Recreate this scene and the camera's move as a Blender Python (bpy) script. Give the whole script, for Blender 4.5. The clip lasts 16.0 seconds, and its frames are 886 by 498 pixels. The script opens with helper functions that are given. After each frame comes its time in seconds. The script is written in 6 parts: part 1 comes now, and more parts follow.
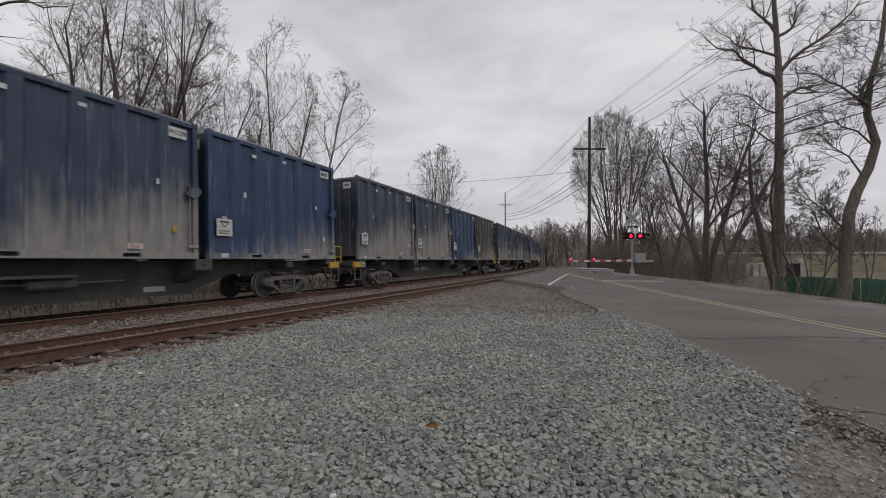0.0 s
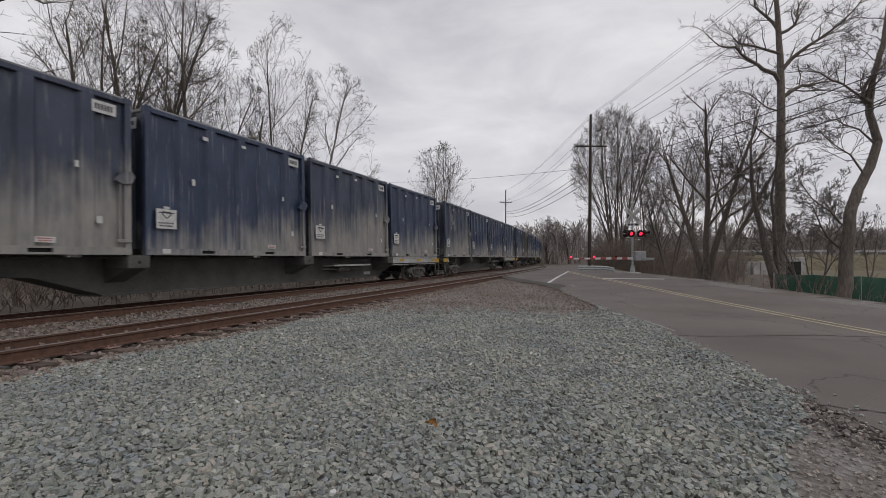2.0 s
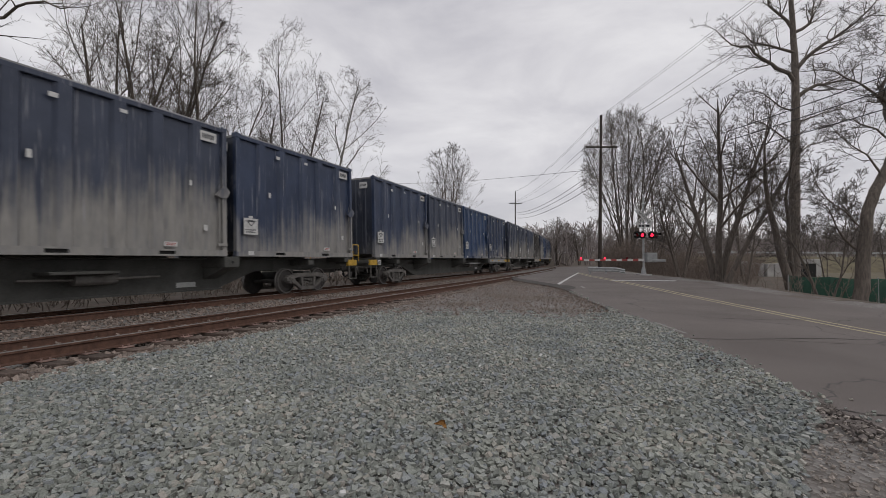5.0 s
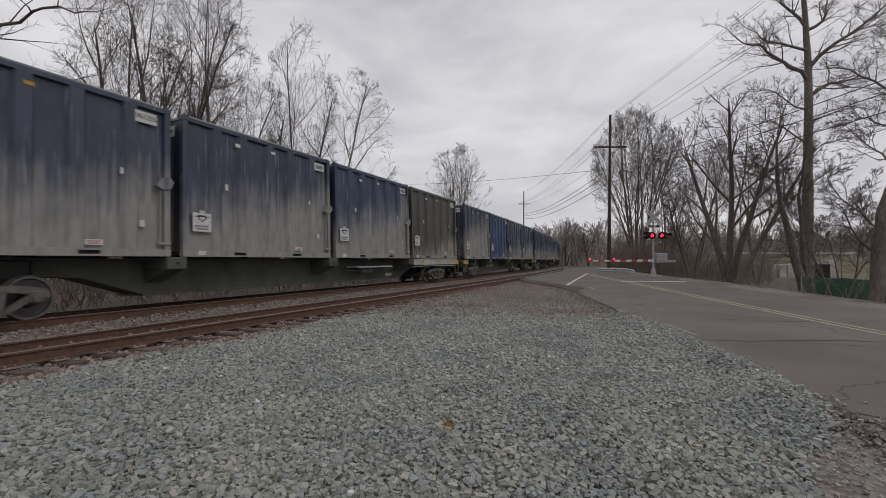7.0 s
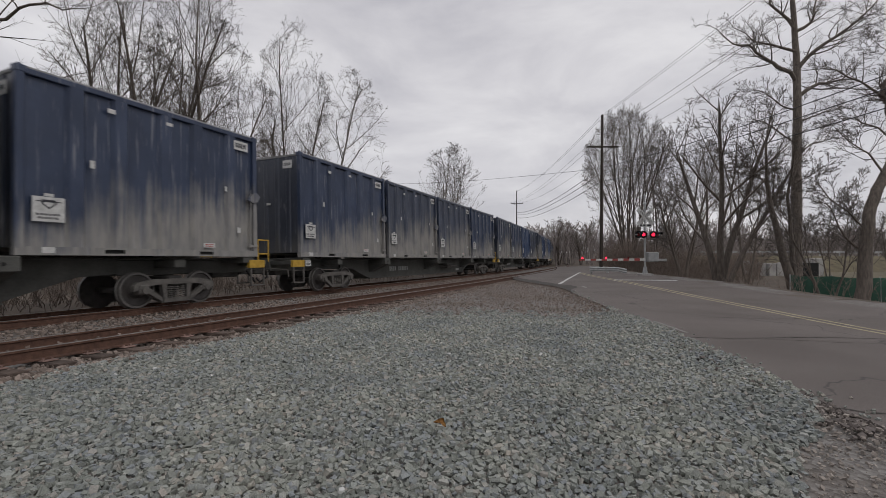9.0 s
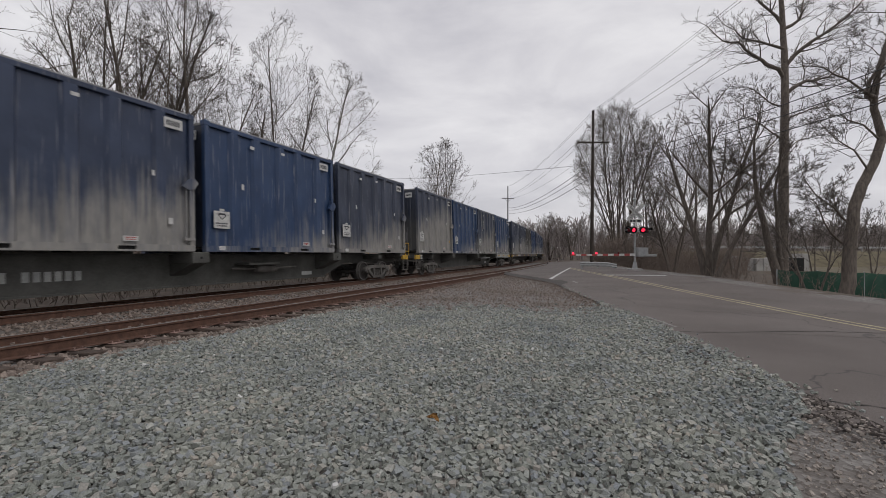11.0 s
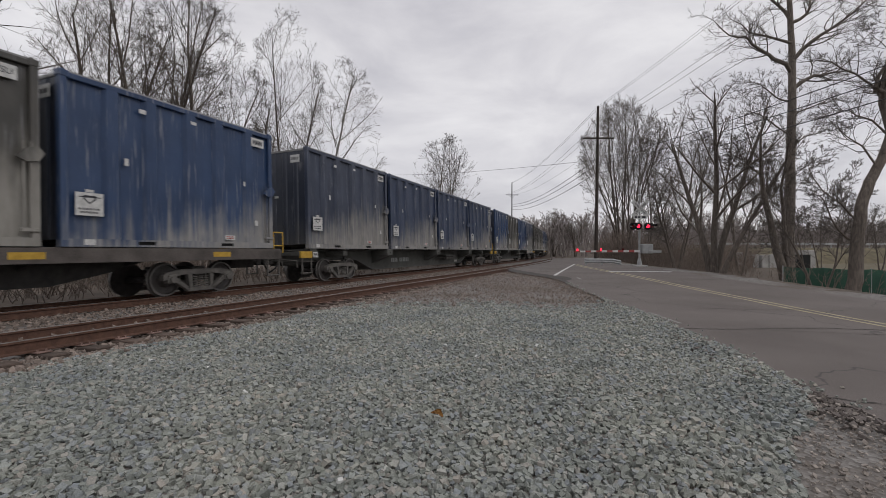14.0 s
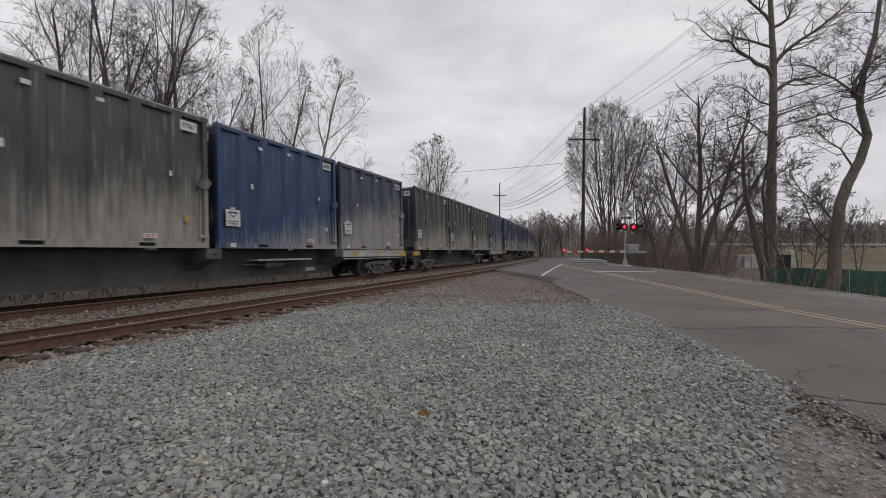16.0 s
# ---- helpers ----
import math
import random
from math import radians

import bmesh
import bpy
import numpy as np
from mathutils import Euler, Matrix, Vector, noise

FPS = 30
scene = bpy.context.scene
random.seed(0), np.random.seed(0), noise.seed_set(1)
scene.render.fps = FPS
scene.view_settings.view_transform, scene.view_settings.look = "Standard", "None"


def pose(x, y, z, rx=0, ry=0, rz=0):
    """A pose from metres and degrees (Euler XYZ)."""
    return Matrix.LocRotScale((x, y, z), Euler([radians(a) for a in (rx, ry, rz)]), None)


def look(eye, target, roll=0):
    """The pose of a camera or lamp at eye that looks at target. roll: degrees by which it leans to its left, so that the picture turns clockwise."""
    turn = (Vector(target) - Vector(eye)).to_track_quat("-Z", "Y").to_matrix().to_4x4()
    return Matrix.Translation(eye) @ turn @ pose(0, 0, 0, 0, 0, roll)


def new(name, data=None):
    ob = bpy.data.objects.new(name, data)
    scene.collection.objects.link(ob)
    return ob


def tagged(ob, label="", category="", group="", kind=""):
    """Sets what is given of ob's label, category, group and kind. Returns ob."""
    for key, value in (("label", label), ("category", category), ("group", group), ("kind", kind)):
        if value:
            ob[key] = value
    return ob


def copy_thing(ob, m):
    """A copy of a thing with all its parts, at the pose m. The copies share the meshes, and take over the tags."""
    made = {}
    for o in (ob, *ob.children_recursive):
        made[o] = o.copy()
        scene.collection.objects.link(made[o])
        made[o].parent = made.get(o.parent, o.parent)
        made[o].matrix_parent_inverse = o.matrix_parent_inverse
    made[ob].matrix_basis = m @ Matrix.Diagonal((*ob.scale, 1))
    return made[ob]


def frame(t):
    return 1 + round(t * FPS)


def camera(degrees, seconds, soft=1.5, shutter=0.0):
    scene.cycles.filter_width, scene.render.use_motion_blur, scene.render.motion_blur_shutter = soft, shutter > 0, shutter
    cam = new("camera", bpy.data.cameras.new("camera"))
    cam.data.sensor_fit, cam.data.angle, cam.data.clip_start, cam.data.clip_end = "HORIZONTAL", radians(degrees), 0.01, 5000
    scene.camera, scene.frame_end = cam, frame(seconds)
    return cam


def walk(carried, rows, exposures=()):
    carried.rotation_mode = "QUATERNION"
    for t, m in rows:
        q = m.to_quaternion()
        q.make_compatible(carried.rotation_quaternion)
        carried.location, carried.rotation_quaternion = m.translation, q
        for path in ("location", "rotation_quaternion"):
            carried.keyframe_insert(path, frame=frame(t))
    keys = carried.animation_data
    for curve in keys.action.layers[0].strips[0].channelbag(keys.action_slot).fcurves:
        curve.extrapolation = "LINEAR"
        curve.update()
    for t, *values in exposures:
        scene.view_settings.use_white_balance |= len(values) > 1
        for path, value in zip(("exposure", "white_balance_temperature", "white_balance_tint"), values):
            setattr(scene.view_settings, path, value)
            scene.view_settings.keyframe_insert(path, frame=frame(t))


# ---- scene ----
cam = camera(88.15, 16.0, soft=0.6, shutter=0.08)
PATH = [
    (0, pose(0.000, 0.000, 1.320, 91.396, -0.000, 0.000)),
    (0.5, pose(0.006, 0.018, 1.320, 91.153, -0.088, -0.316)),
    (1, pose(0.016, 0.006, 1.327, 91.111, -0.121, -0.265)),
    (1.5, pose(0.008, 0.003, 1.321, 91.119, -0.137, -0.149)),
    (2, pose(0.001, 0.001, 1.320, 91.049, -0.165, 0.050)),
    (2.5, pose(-0.005, 0.006, 1.322, 91.001, -0.142, 0.246)),
    (3, pose(-0.002, 0.001, 1.321, 90.915, -0.208, 0.435)),
    (3.5, pose(-0.001, 0.005, 1.317, 90.937, -0.204, 0.562)),
    (4, pose(-0.004, -0.001, 1.324, 91.064, -0.267, 0.732)),
    (6.5, pose(0.005, -0.002, 1.319, 91.231, -0.245, 2.047)),
    (7, pose(0.004, -0.009, 1.325, 91.264, -0.273, 2.251)),
    (7.5, pose(0.016, -0.013, 1.319, 91.381, -0.171, 2.307)),
    (8, pose(0.019, -0.012, 1.315, 91.471, -0.160, 2.255)),
    (8.5, pose(0.018, -0.016, 1.316, 91.385, -0.176, 2.002)),
    (9, pose(0.020, -0.013, 1.313, 91.202, -0.167, 1.407)),
    (11.5, pose(0.004, -0.004, 1.311, 90.525, -0.165, 0.291)),
    (12, pose(0.004, 0.003, 1.309, 90.447, -0.178, 0.401)),
    (12.5, pose(0.003, -0.009, 1.310, 90.304, -0.167, 0.599)),
    (13, pose(0.001, -0.008, 1.313, 90.164, -0.203, 0.689)),
    (13.5, pose(-0.001, -0.006, 1.312, 90.139, -0.202, 0.744)),
    (14, pose(0.002, -0.006, 1.311, 90.147, -0.197, 0.795)),
    (14.5, pose(0.008, 0.003, 1.313, 90.196, -0.159, 0.705)),
    (15, pose(0.002, -0.006, 1.315, 90.377, -0.188, 0.481)),
    (15.5, pose(0.007, 0.002, 1.310, 90.193, -0.186, -0.187)),
    (16, pose(0.017, -0.005, 1.315, 90.180, -0.197, -0.704)),
]
walk(cam, PATH, [(0, 0.0), (1.5, 0.04), (3, 0.09), (4, 0.08), (6.5, 0.02), (8, 0.0), (9, 0.0), (11.5, 0.10), (13, 0.11), (16, 0.11)])

# ---------------------------------------------------------------- light
SUN_ELEV, SUN_ROT = 38.0, 120.0
world = bpy.data.worlds.new("overcast_sky")
scene.world = world
world.use_nodes = True
wn, wl = world.node_tree.nodes, world.node_tree.links
wn.clear()
w_out = wn.new("ShaderNodeOutputWorld")
w_bg = wn.new("ShaderNodeBackground")
w_sky = wn.new("ShaderNodeTexSky")
w_sky.sky_type, w_sky.sun_disc = "NISHITA", False
w_sky.sun_elevation, w_sky.sun_rotation = radians(SUN_ELEV), radians(SUN_ROT)
w_dim = wn.new("ShaderNodeMix")
w_dim.data_type, w_dim.blend_type = "RGBA", "MULTIPLY"
w_dim.inputs[0].default_value = 1.0
w_dim.inputs[7].default_value = (0.1, 0.1, 0.1, 1)
w_co = wn.new("ShaderNodeTexCoord")
w_map = wn.new("ShaderNodeMapping")
w_map.inputs["Scale"].default_value = (1.0, 1.0, 2.6)
w_n1 = wn.new("ShaderNodeTexNoise")
w_n1.inputs["Scale"].default_value, w_n1.inputs["Detail"].default_value = 2.6, 6.0
w_n1.inputs["Roughness"].default_value, w_n1.inputs["Distortion"].default_value = 0.55, 0.35
w_ramp = wn.new("ShaderNodeValToRGB")
w_ramp.color_ramp.elements[0].position, w_ramp.color_ramp.elements[0].color = 0.30, (0.50, 0.49, 0.53, 1)
w_ramp.color_ramp.elements[1].position, w_ramp.color_ramp.elements[1].color = 0.68, (0.80, 0.785, 0.80, 1)
w_mid = w_ramp.color_ramp.elements.new(0.5)
w_mid.color = (0.655, 0.64, 0.668, 1)
w_mix = wn.new("ShaderNodeMix")
w_mix.data_type = "RGBA"
w_mix.inputs[0].default_value = 0.93
wl.new(w_co.outputs["Generated"], w_map.inputs["Vector"])
wl.new(w_map.outputs["Vector"], w_n1.inputs["Vector"])
wl.new(w_n1.outputs["Fac"], w_ramp.inputs["Fac"])
wl.new(w_sky.outputs["Color"], w_dim.inputs[6])
wl.new(w_dim.outputs[2], w_mix.inputs[6])
wl.new(w_ramp.outputs["Color"], w_mix.inputs[7])
wl.new(w_mix.outputs[2], w_bg.inputs["Color"])
w_bg.inputs["Strength"].default_value = 1.0
wl.new(w_bg.outputs[0], w_out.inputs["Surface"])

sun_data = bpy.data.lights.new("sun", "SUN")
sun_data.energy, sun_data.angle, sun_data.color = 0.5, radians(25), (1.0, 0.96, 0.9)
sun = new("sun", sun_data)
sun.matrix_world = look((30, -20, 40), (0, 0, 0))


# ---------------------------------------------------------------- materials
def ramp_of(nodes, stops):
    r = nodes.new("ShaderNodeValToRGB")
    e = r.color_ramp.elements
    e[0].position, e[0].color = stops[0][0], (*stops[0][1], 1)
    e[1].position, e[1].color = stops[-1][0], (*stops[-1][1], 1)
    for p, c in stops[1:-1]:
        x = e.new(p)
        x.color = (*c, 1)
    return r


def mat(name, dark, light, scale=8.0, rough=0.8, metal=0.0, bump=0.2, fine=60.0, spread=0.0, island=False, fine_mix=0.35, stretch=(1, 1, 1)):
    """A grained material: two scales of noise between two colours, fine relief, and a shift from object to object."""
    m = bpy.data.materials.new(name)
    m.use_nodes = True
    n, l = m.node_tree.nodes, m.node_tree.links
    b = n["Principled BSDF"]
    co = n.new("ShaderNodeTexCoord")
    mp = n.new("ShaderNodeMapping")
    mp.inputs["Scale"].default_value = stretch
    l.new(co.outputs["Object"], mp.inputs["Vector"])
    a = n.new("ShaderNodeTexNoise")
    a.inputs["Scale"].default_value, a.inputs["Detail"].default_value = scale, 5
    f2 = n.new("ShaderNodeTexNoise")
    f2.inputs["Scale"].default_value, f2.inputs["Detail"].default_value = fine, 3
    for x in (a, f2):
        l.new(mp.outputs[0], x.inputs["Vector"])
    mx = n.new("ShaderNodeMath")
    mx.operation = "MULTIPLY_ADD"
    mx.inputs[1].default_value = fine_mix
    l.new(f2.outputs["Fac"], mx.inputs[0])
    sc = n.new("ShaderNodeMath")
    sc.operation = "MULTIPLY"
    sc.inputs[1].default_value = 1 - fine_mix
    l.new(a.outputs["Fac"], sc.inputs[0])
    l.new(sc.outputs[0], mx.inputs[2])
    r = ramp_of(n, [(0.32, dark), (0.68, light)])
    l.new(mx.outputs[0], r.inputs["Fac"])
    col = r.outputs["Color"]
    if spread:
        hsv = n.new("ShaderNodeHueSaturation")
        mr = n.new("ShaderNodeMapRange")
        mr.inputs["To Min"].default_value, mr.inputs["To Max"].default_value = 1 - spread, 1 + spread
        if island:
            g = n.new("ShaderNodeNewGeometry")
            l.new(g.outputs["Random Per Island"], mr.inputs["Value"])
        else:
            oi = n.new("ShaderNodeObjectInfo")
            l.new(oi.outputs["Random"], mr.inputs["Value"])
        l.new(mr.outputs[0], hsv.inputs["Value"])
        l.new(col, hsv.inputs["Color"])
        col = hsv.outputs["Color"]
    l.new(col, b.inputs["Base Color"])
    b.inputs["Roughness"].default_value, b.inputs["Metallic"].default_value = rough, metal
    if bump:
        bp = n.new("ShaderNodeBump")
        bp.inputs["Strength"].default_value, bp.inputs["Distance"].default_value = bump, 0.02
        l.new(mx.outputs[0], bp.inputs["Height"])
        l.new(bp.outputs[0], b.inputs["Normal"])
    return m


def container_paint(name, paint_dark, paint_light, dust, rust=0.15):
    """Old container paint: faded patches, streaks that run down, road dust thickest near the floor and towards the door end."""
    m = bpy.data.materials.new(name)
    m.use_nodes = True
    n, l = m.node_tree.nodes, m.node_tree.links
    b = n["Principled BSDF"]
    co = n.new("ShaderNodeTexCoord")
    oi = n.new("ShaderNodeObjectInfo")
    off = n.new("ShaderNodeVectorMath")
    off.operation = "MULTIPLY_ADD"
    comb = n.new("ShaderNodeCombineXYZ")
    for i in range(3):
        l.new(oi.outputs["Random"], comb.inputs[i])
    off.inputs[1].default_value = (37.0, 53.0, 0.0)
    l.new(comb.outputs[0], off.inputs[0])
    l.new(co.outputs["Object"], off.inputs[2])

    def noise_at(scale, detail, stretch=(1, 1, 1), rough=0.55):
        mp = n.new("ShaderNodeMapping")
        mp.inputs["Scale"].default_value = stretch
        l.new(off.outputs[0], mp.inputs["Vector"])
        t = n.new("ShaderNodeTexNoise")
        t.inputs["Scale"].default_value, t.inputs["Detail"].default_value = scale, detail
        t.inputs["Roughness"].default_value = rough
        l.new(mp.outputs[0], t.inputs["Vector"])
        return t.outputs["Fac"]

    def math_node(op, x, y, clamp=False):
        k = n.new("ShaderNodeMath")
        k.operation, k.use_clamp = op, clamp
        for i, v in enumerate((x, y)):
            if isinstance(v, (int, float)):
                k.inputs[i].default_value = v
            else:
                l.new(v, k.inputs[i])
        return k.outputs[0]

    def mix_col(fac, x, y):
        k = n.new("ShaderNodeMix")
        k.data_type = "RGBA"
        l.new(fac, k.inputs[0])
        for i, v in ((6, x), (7, y)):
            if isinstance(v, tuple):
                k.inputs[i].default_value = (*v, 1)
            else:
                l.new(v, k.inputs[i])
        return k.outputs[2]

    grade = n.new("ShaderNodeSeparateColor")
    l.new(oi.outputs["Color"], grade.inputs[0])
    big = ramp_of(n, [(0.35, paint_dark), (0.65, paint_light)])
    l.new(noise_at(0.9, 4), big.inputs["Fac"])
    sep = n.new("ShaderNodeSeparateXYZ")
    l.new(co.outputs["Object"], sep.inputs[0])
    z, y = sep.outputs["Z"], sep.outputs["Y"]
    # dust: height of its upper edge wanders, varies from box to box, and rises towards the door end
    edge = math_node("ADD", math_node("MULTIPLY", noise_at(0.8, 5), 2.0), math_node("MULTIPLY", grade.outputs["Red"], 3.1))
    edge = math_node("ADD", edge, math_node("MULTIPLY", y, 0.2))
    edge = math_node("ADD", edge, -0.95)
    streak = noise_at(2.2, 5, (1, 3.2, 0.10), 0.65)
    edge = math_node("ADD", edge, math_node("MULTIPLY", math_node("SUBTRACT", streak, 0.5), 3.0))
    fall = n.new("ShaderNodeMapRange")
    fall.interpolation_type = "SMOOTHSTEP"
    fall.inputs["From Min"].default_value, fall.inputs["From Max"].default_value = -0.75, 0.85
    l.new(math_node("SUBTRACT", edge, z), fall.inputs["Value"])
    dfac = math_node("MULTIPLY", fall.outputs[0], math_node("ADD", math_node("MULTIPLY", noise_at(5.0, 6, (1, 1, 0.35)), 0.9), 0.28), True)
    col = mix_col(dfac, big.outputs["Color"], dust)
    # thin pale streaks
    sr = ramp_of(n, [(0.585, (0, 0, 0)), (0.70, (1, 1, 1))])
    l.new(noise_at(3.5, 6, (1, 4.5, 0.22), 0.6), sr.inputs["Fac"])
    col = mix_col(math_node("MULTIPLY", sr.outputs["Color"], 0.48), col, (0.34, 0.34, 0.36))
    rr = ramp_of(n, [(0.66, (0, 0, 0)), (0.76, (1, 1, 1))])
    l.new(noise_at(2.4, 8, (1, 1.6, 0.5), 0.7), rr.inputs["Fac"])
    col = mix_col(math_node("MULTIPLY", rr.outputs["Color"], rust), col, (0.10, 0.05, 0.03))
    l.new(col, b.inputs["Base Color"])
    rg = n.new("ShaderNodeMapRange")
    rg.inputs["To Min"].default_value, rg.inputs["To Max"].default_value = 0.42, 0.9
    l.new(dfac, rg.inputs["Value"])
    l.new(rg.outputs[0], b.inputs["Roughness"])
    bp = n.new("ShaderNodeBump")
    bp.inputs["Strength"].default_value, bp.inputs["Distance"].default_value = 0.55, 0.06
    l.new(noise_at(1.3, 3), bp.inputs["Height"])
    l.new(bp.outputs[0], b.inputs["Normal"])
    return m


def stone_material(name, stops):
    """Broken stone: each piece has its own tone out of a range, with grain and dusty faces."""
    m = bpy.data.materials.new(name)
    m.use_nodes = True
    n, l = m.node_tree.nodes, m.node_tree.links
    b = n["Principled BSDF"]
    co, geo = n.new("ShaderNodeTexCoord"), n.new("ShaderNodeNewGeometry")
    tone = ramp_of(n, stops)
    l.new(geo.outputs["Random Per Island"], tone.inputs["Fac"])
    grain, blot = n.new("ShaderNodeTexNoise"), n.new("ShaderNodeTexNoise")
    grain.inputs["Scale"].default_value, grain.inputs["Detail"].default_value = 160.0, 4
    blot.inputs["Scale"].default_value, blot.inputs["Detail"].default_value = 0.9, 4
    shade = ramp_of(n, [(0.3, (0.66, 0.66, 0.66)), (0.7, (1.28, 1.28, 1.28))])
    patch = ramp_of(n, [(0.35, (0.84, 0.86, 0.88)), (0.65, (1.10, 1.08, 1.04))])
    col = tone.outputs["Color"]
    for tex, r in ((grain, shade), (blot, patch)):
        l.new(co.outputs["Object"], tex.inputs["Vector"])
        l.new(tex.outputs["Fac"], r.inputs["Fac"])
        k = n.new("ShaderNodeMix")
        k.data_type, k.blend_type = "RGBA", "MULTIPLY"
        k.inputs[0].default_value = 1.0
        l.new(col, k.inputs[6])
        l.new(r.outputs["Color"], k.inputs[7])
        col = k.outputs[2]
    l.new(col, b.inputs["Base Color"])
    b.inputs["Roughness"].default_value = 0.9
    bp = n.new("ShaderNodeBump")
    bp.inputs["Strength"].default_value, bp.inputs["Distance"].default_value = 0.5, 0.006
    l.new(grain.outputs["Fac"], bp.inputs["Height"])
    l.new(bp.outputs[0], b.inputs["Normal"])
    return m


def glow(name, colour, power):
    m = bpy.data.materials.new(name)
    m.use_nodes = True
    b = m.node_tree.nodes["Principled BSDF"]
    b.inputs["Base Color"].default_value = (*colour, 1)
    b.inputs["Emission Color"].default_value = (*colour, 1)
    b.inputs["Emission Strength"].default_value = power
    return m


DUST = (0.33, 0.315, 0.285)
M_BLUE = container_paint("faded_blue_paint", (0.019, 0.031, 0.066), (0.036, 0.053, 0.101), DUST)
M_BRIGHT = container_paint("fresh_blue_paint", (0.016, 0.039, 0.098), (0.028, 0.058, 0.132), DUST)
M_DUSTY = container_paint("dusty_blue_paint", (0.027, 0.036, 0.062), (0.047, 0.059, 0.094), DUST)
M_GREY = container_paint("weathered_grey_paint", (0.045, 0.043, 0.038), (0.072, 0.067, 0.058), DUST)
# end walls: darker paint and darker coating than most sides
M_ENDWALL = container_paint("darker_end_paint", (0.020, 0.026, 0.042), (0.036, 0.043, 0.062), (0.10, 0.097, 0.09))
M_TRIM = mat("dusty_steel_trim", (0.13, 0.13, 0.135), (0.30, 0.30, 0.29), 3, 0.75, 0, 0.15, spread=0.1)
# steel beneath and between the cars, their shade put into its colour
M_DARK = mat("shade_darkened_steel", (0.016, 0.015, 0.014), (0.05, 0.047, 0.043), 6, 0.8, 0, 0.2)
# black for hoses, glass and lamp parts, and painted shade inside openings
M_SLOT = mat("black_parts_and_hole_shade", (0.008, 0.008, 0.008), (0.018, 0.018, 0.018), 10, 0.9)
M_WHITE = mat("dirty_white_vinyl", (0.42, 0.42, 0.41), (0.66, 0.66, 0.64), 9, 0.7, 0, 0.0)
M_CHALK = mat("thin_pale_paint", (0.22, 0.225, 0.23), (0.42, 0.42, 0.41), 30, 0.8, 0, 0.0)
M_BLACK = mat("black_print", (0.02, 0.02, 0.025), (0.04, 0.04, 0.05), 20, 0.7, 0, 0)
M_REDTAG = mat("red_print", (0.30, 0.03, 0.03), (0.42, 0.06, 0.05), 20, 0.7, 0, 0)
M_SILL = mat("dusty_grey_car_paint", (0.043, 0.043, 0.039), (0.10, 0.10, 0.092), 1.6, 0.8, 0, 0.15, 25, 0.12)
M_PALE = mat("pale_grey_car_paint", (0.26, 0.265, 0.26), (0.44, 0.445, 0.43), 2.5, 0.75, 0, 0.15, 30, 0.1)
M_BROWN = mat("brown_car_paint", (0.05, 0.042, 0.038), (0.12, 0.104, 0.095), 2.2, 0.8, 0, 0.2, 30)
M_YELLOW = mat("dirty_yellow_paint", (0.34, 0.20, 0.02), (0.55, 0.35, 0.05), 7, 0.7, 0, 0.1)
M_TRUCK = mat("dusty_cast_steel", (0.065, 0.06, 0.056), (0.155, 0.145, 0.133), 5, 0.75, 0.1, 0.25)
M_WHEEL = mat("dull_wheel_steel", (0.032, 0.029, 0.028), (0.078, 0.07, 0.066), 7, 0.6, 0.2, 0.15)
M_TREAD = mat("bright_wheel_rim", (0.10, 0.095, 0.09), (0.18, 0.17, 0.16), 9, 0.5, 0.4, 0.1)
M_RAIL = mat("rusty_rail_steel", (0.055, 0.027, 0.018), (0.13, 0.067, 0.045), 12, 0.85, 0.0, 0.3, 70)
M_RAILTOP = mat("worn_railhead_steel", (0.13, 0.11, 0.10), (0.26, 0.235, 0.215), 5, 0.45, 0.35, 0.05)
M_TIE = mat("weathered_tie_wood", (0.05, 0.036, 0.028), (0.15, 0.11, 0.09), 9, 0.9, 0, 0.5, 50, 0.3, stretch=(0.5, 6, 4))
M_PLATE = mat("pinkish_rusted_plate", (0.16, 0.10, 0.085), (0.27, 0.18, 0.15), 14, 0.85, 0, 0.2, 60, 0.2)
M_STONE = stone_material("crushed_grey_stone", [(0.0, (0.19, 0.20, 0.185)), (0.25, (0.26, 0.275, 0.245)), (0.45, (0.305, 0.318, 0.29)), (0.6, (0.265, 0.285, 0.30)), (0.78, (0.33, 0.345, 0.31)), (0.9, (0.35, 0.325, 0.29)), (1.0, (0.40, 0.41, 0.38))])
M_BALLAST = mat("brown_ballast_stone", (0.145, 0.112, 0.094), (0.29, 0.24, 0.205), 14, 0.9, 0, 0.5, 90, 0.4, True)
M_DIRT = mat("grey_brown_grit", (0.20, 0.175, 0.152), (0.36, 0.32, 0.285), 14, 0.95, 0, 0.4, 90, 0.3, True)
M_BARK = mat("grey_brown_bark", (0.07, 0.058, 0.049), (0.19, 0.162, 0.138), 5, 0.95, 0, 0.8, 30, 0.15, stretch=(3, 3, 0.6))
M_TWIG = mat("grey_brown_twigs", (0.075, 0.064, 0.057), (0.155, 0.135, 0.12), 3, 0.95, 0, 0, 30, 0.15)
M_PALEBARK = mat("pale_sycamore_bark", (0.13, 0.12, 0.105), (0.33, 0.31, 0.28), 4, 0.95, 0, 0.5, 25, 0.1, stretch=(2, 2, 0.7))
M_BRUSH = mat("dry_brown_brush", (0.115, 0.09, 0.075), (0.23, 0.185, 0.155), 2, 0.95, 0, 0, 20, 0.25, True)
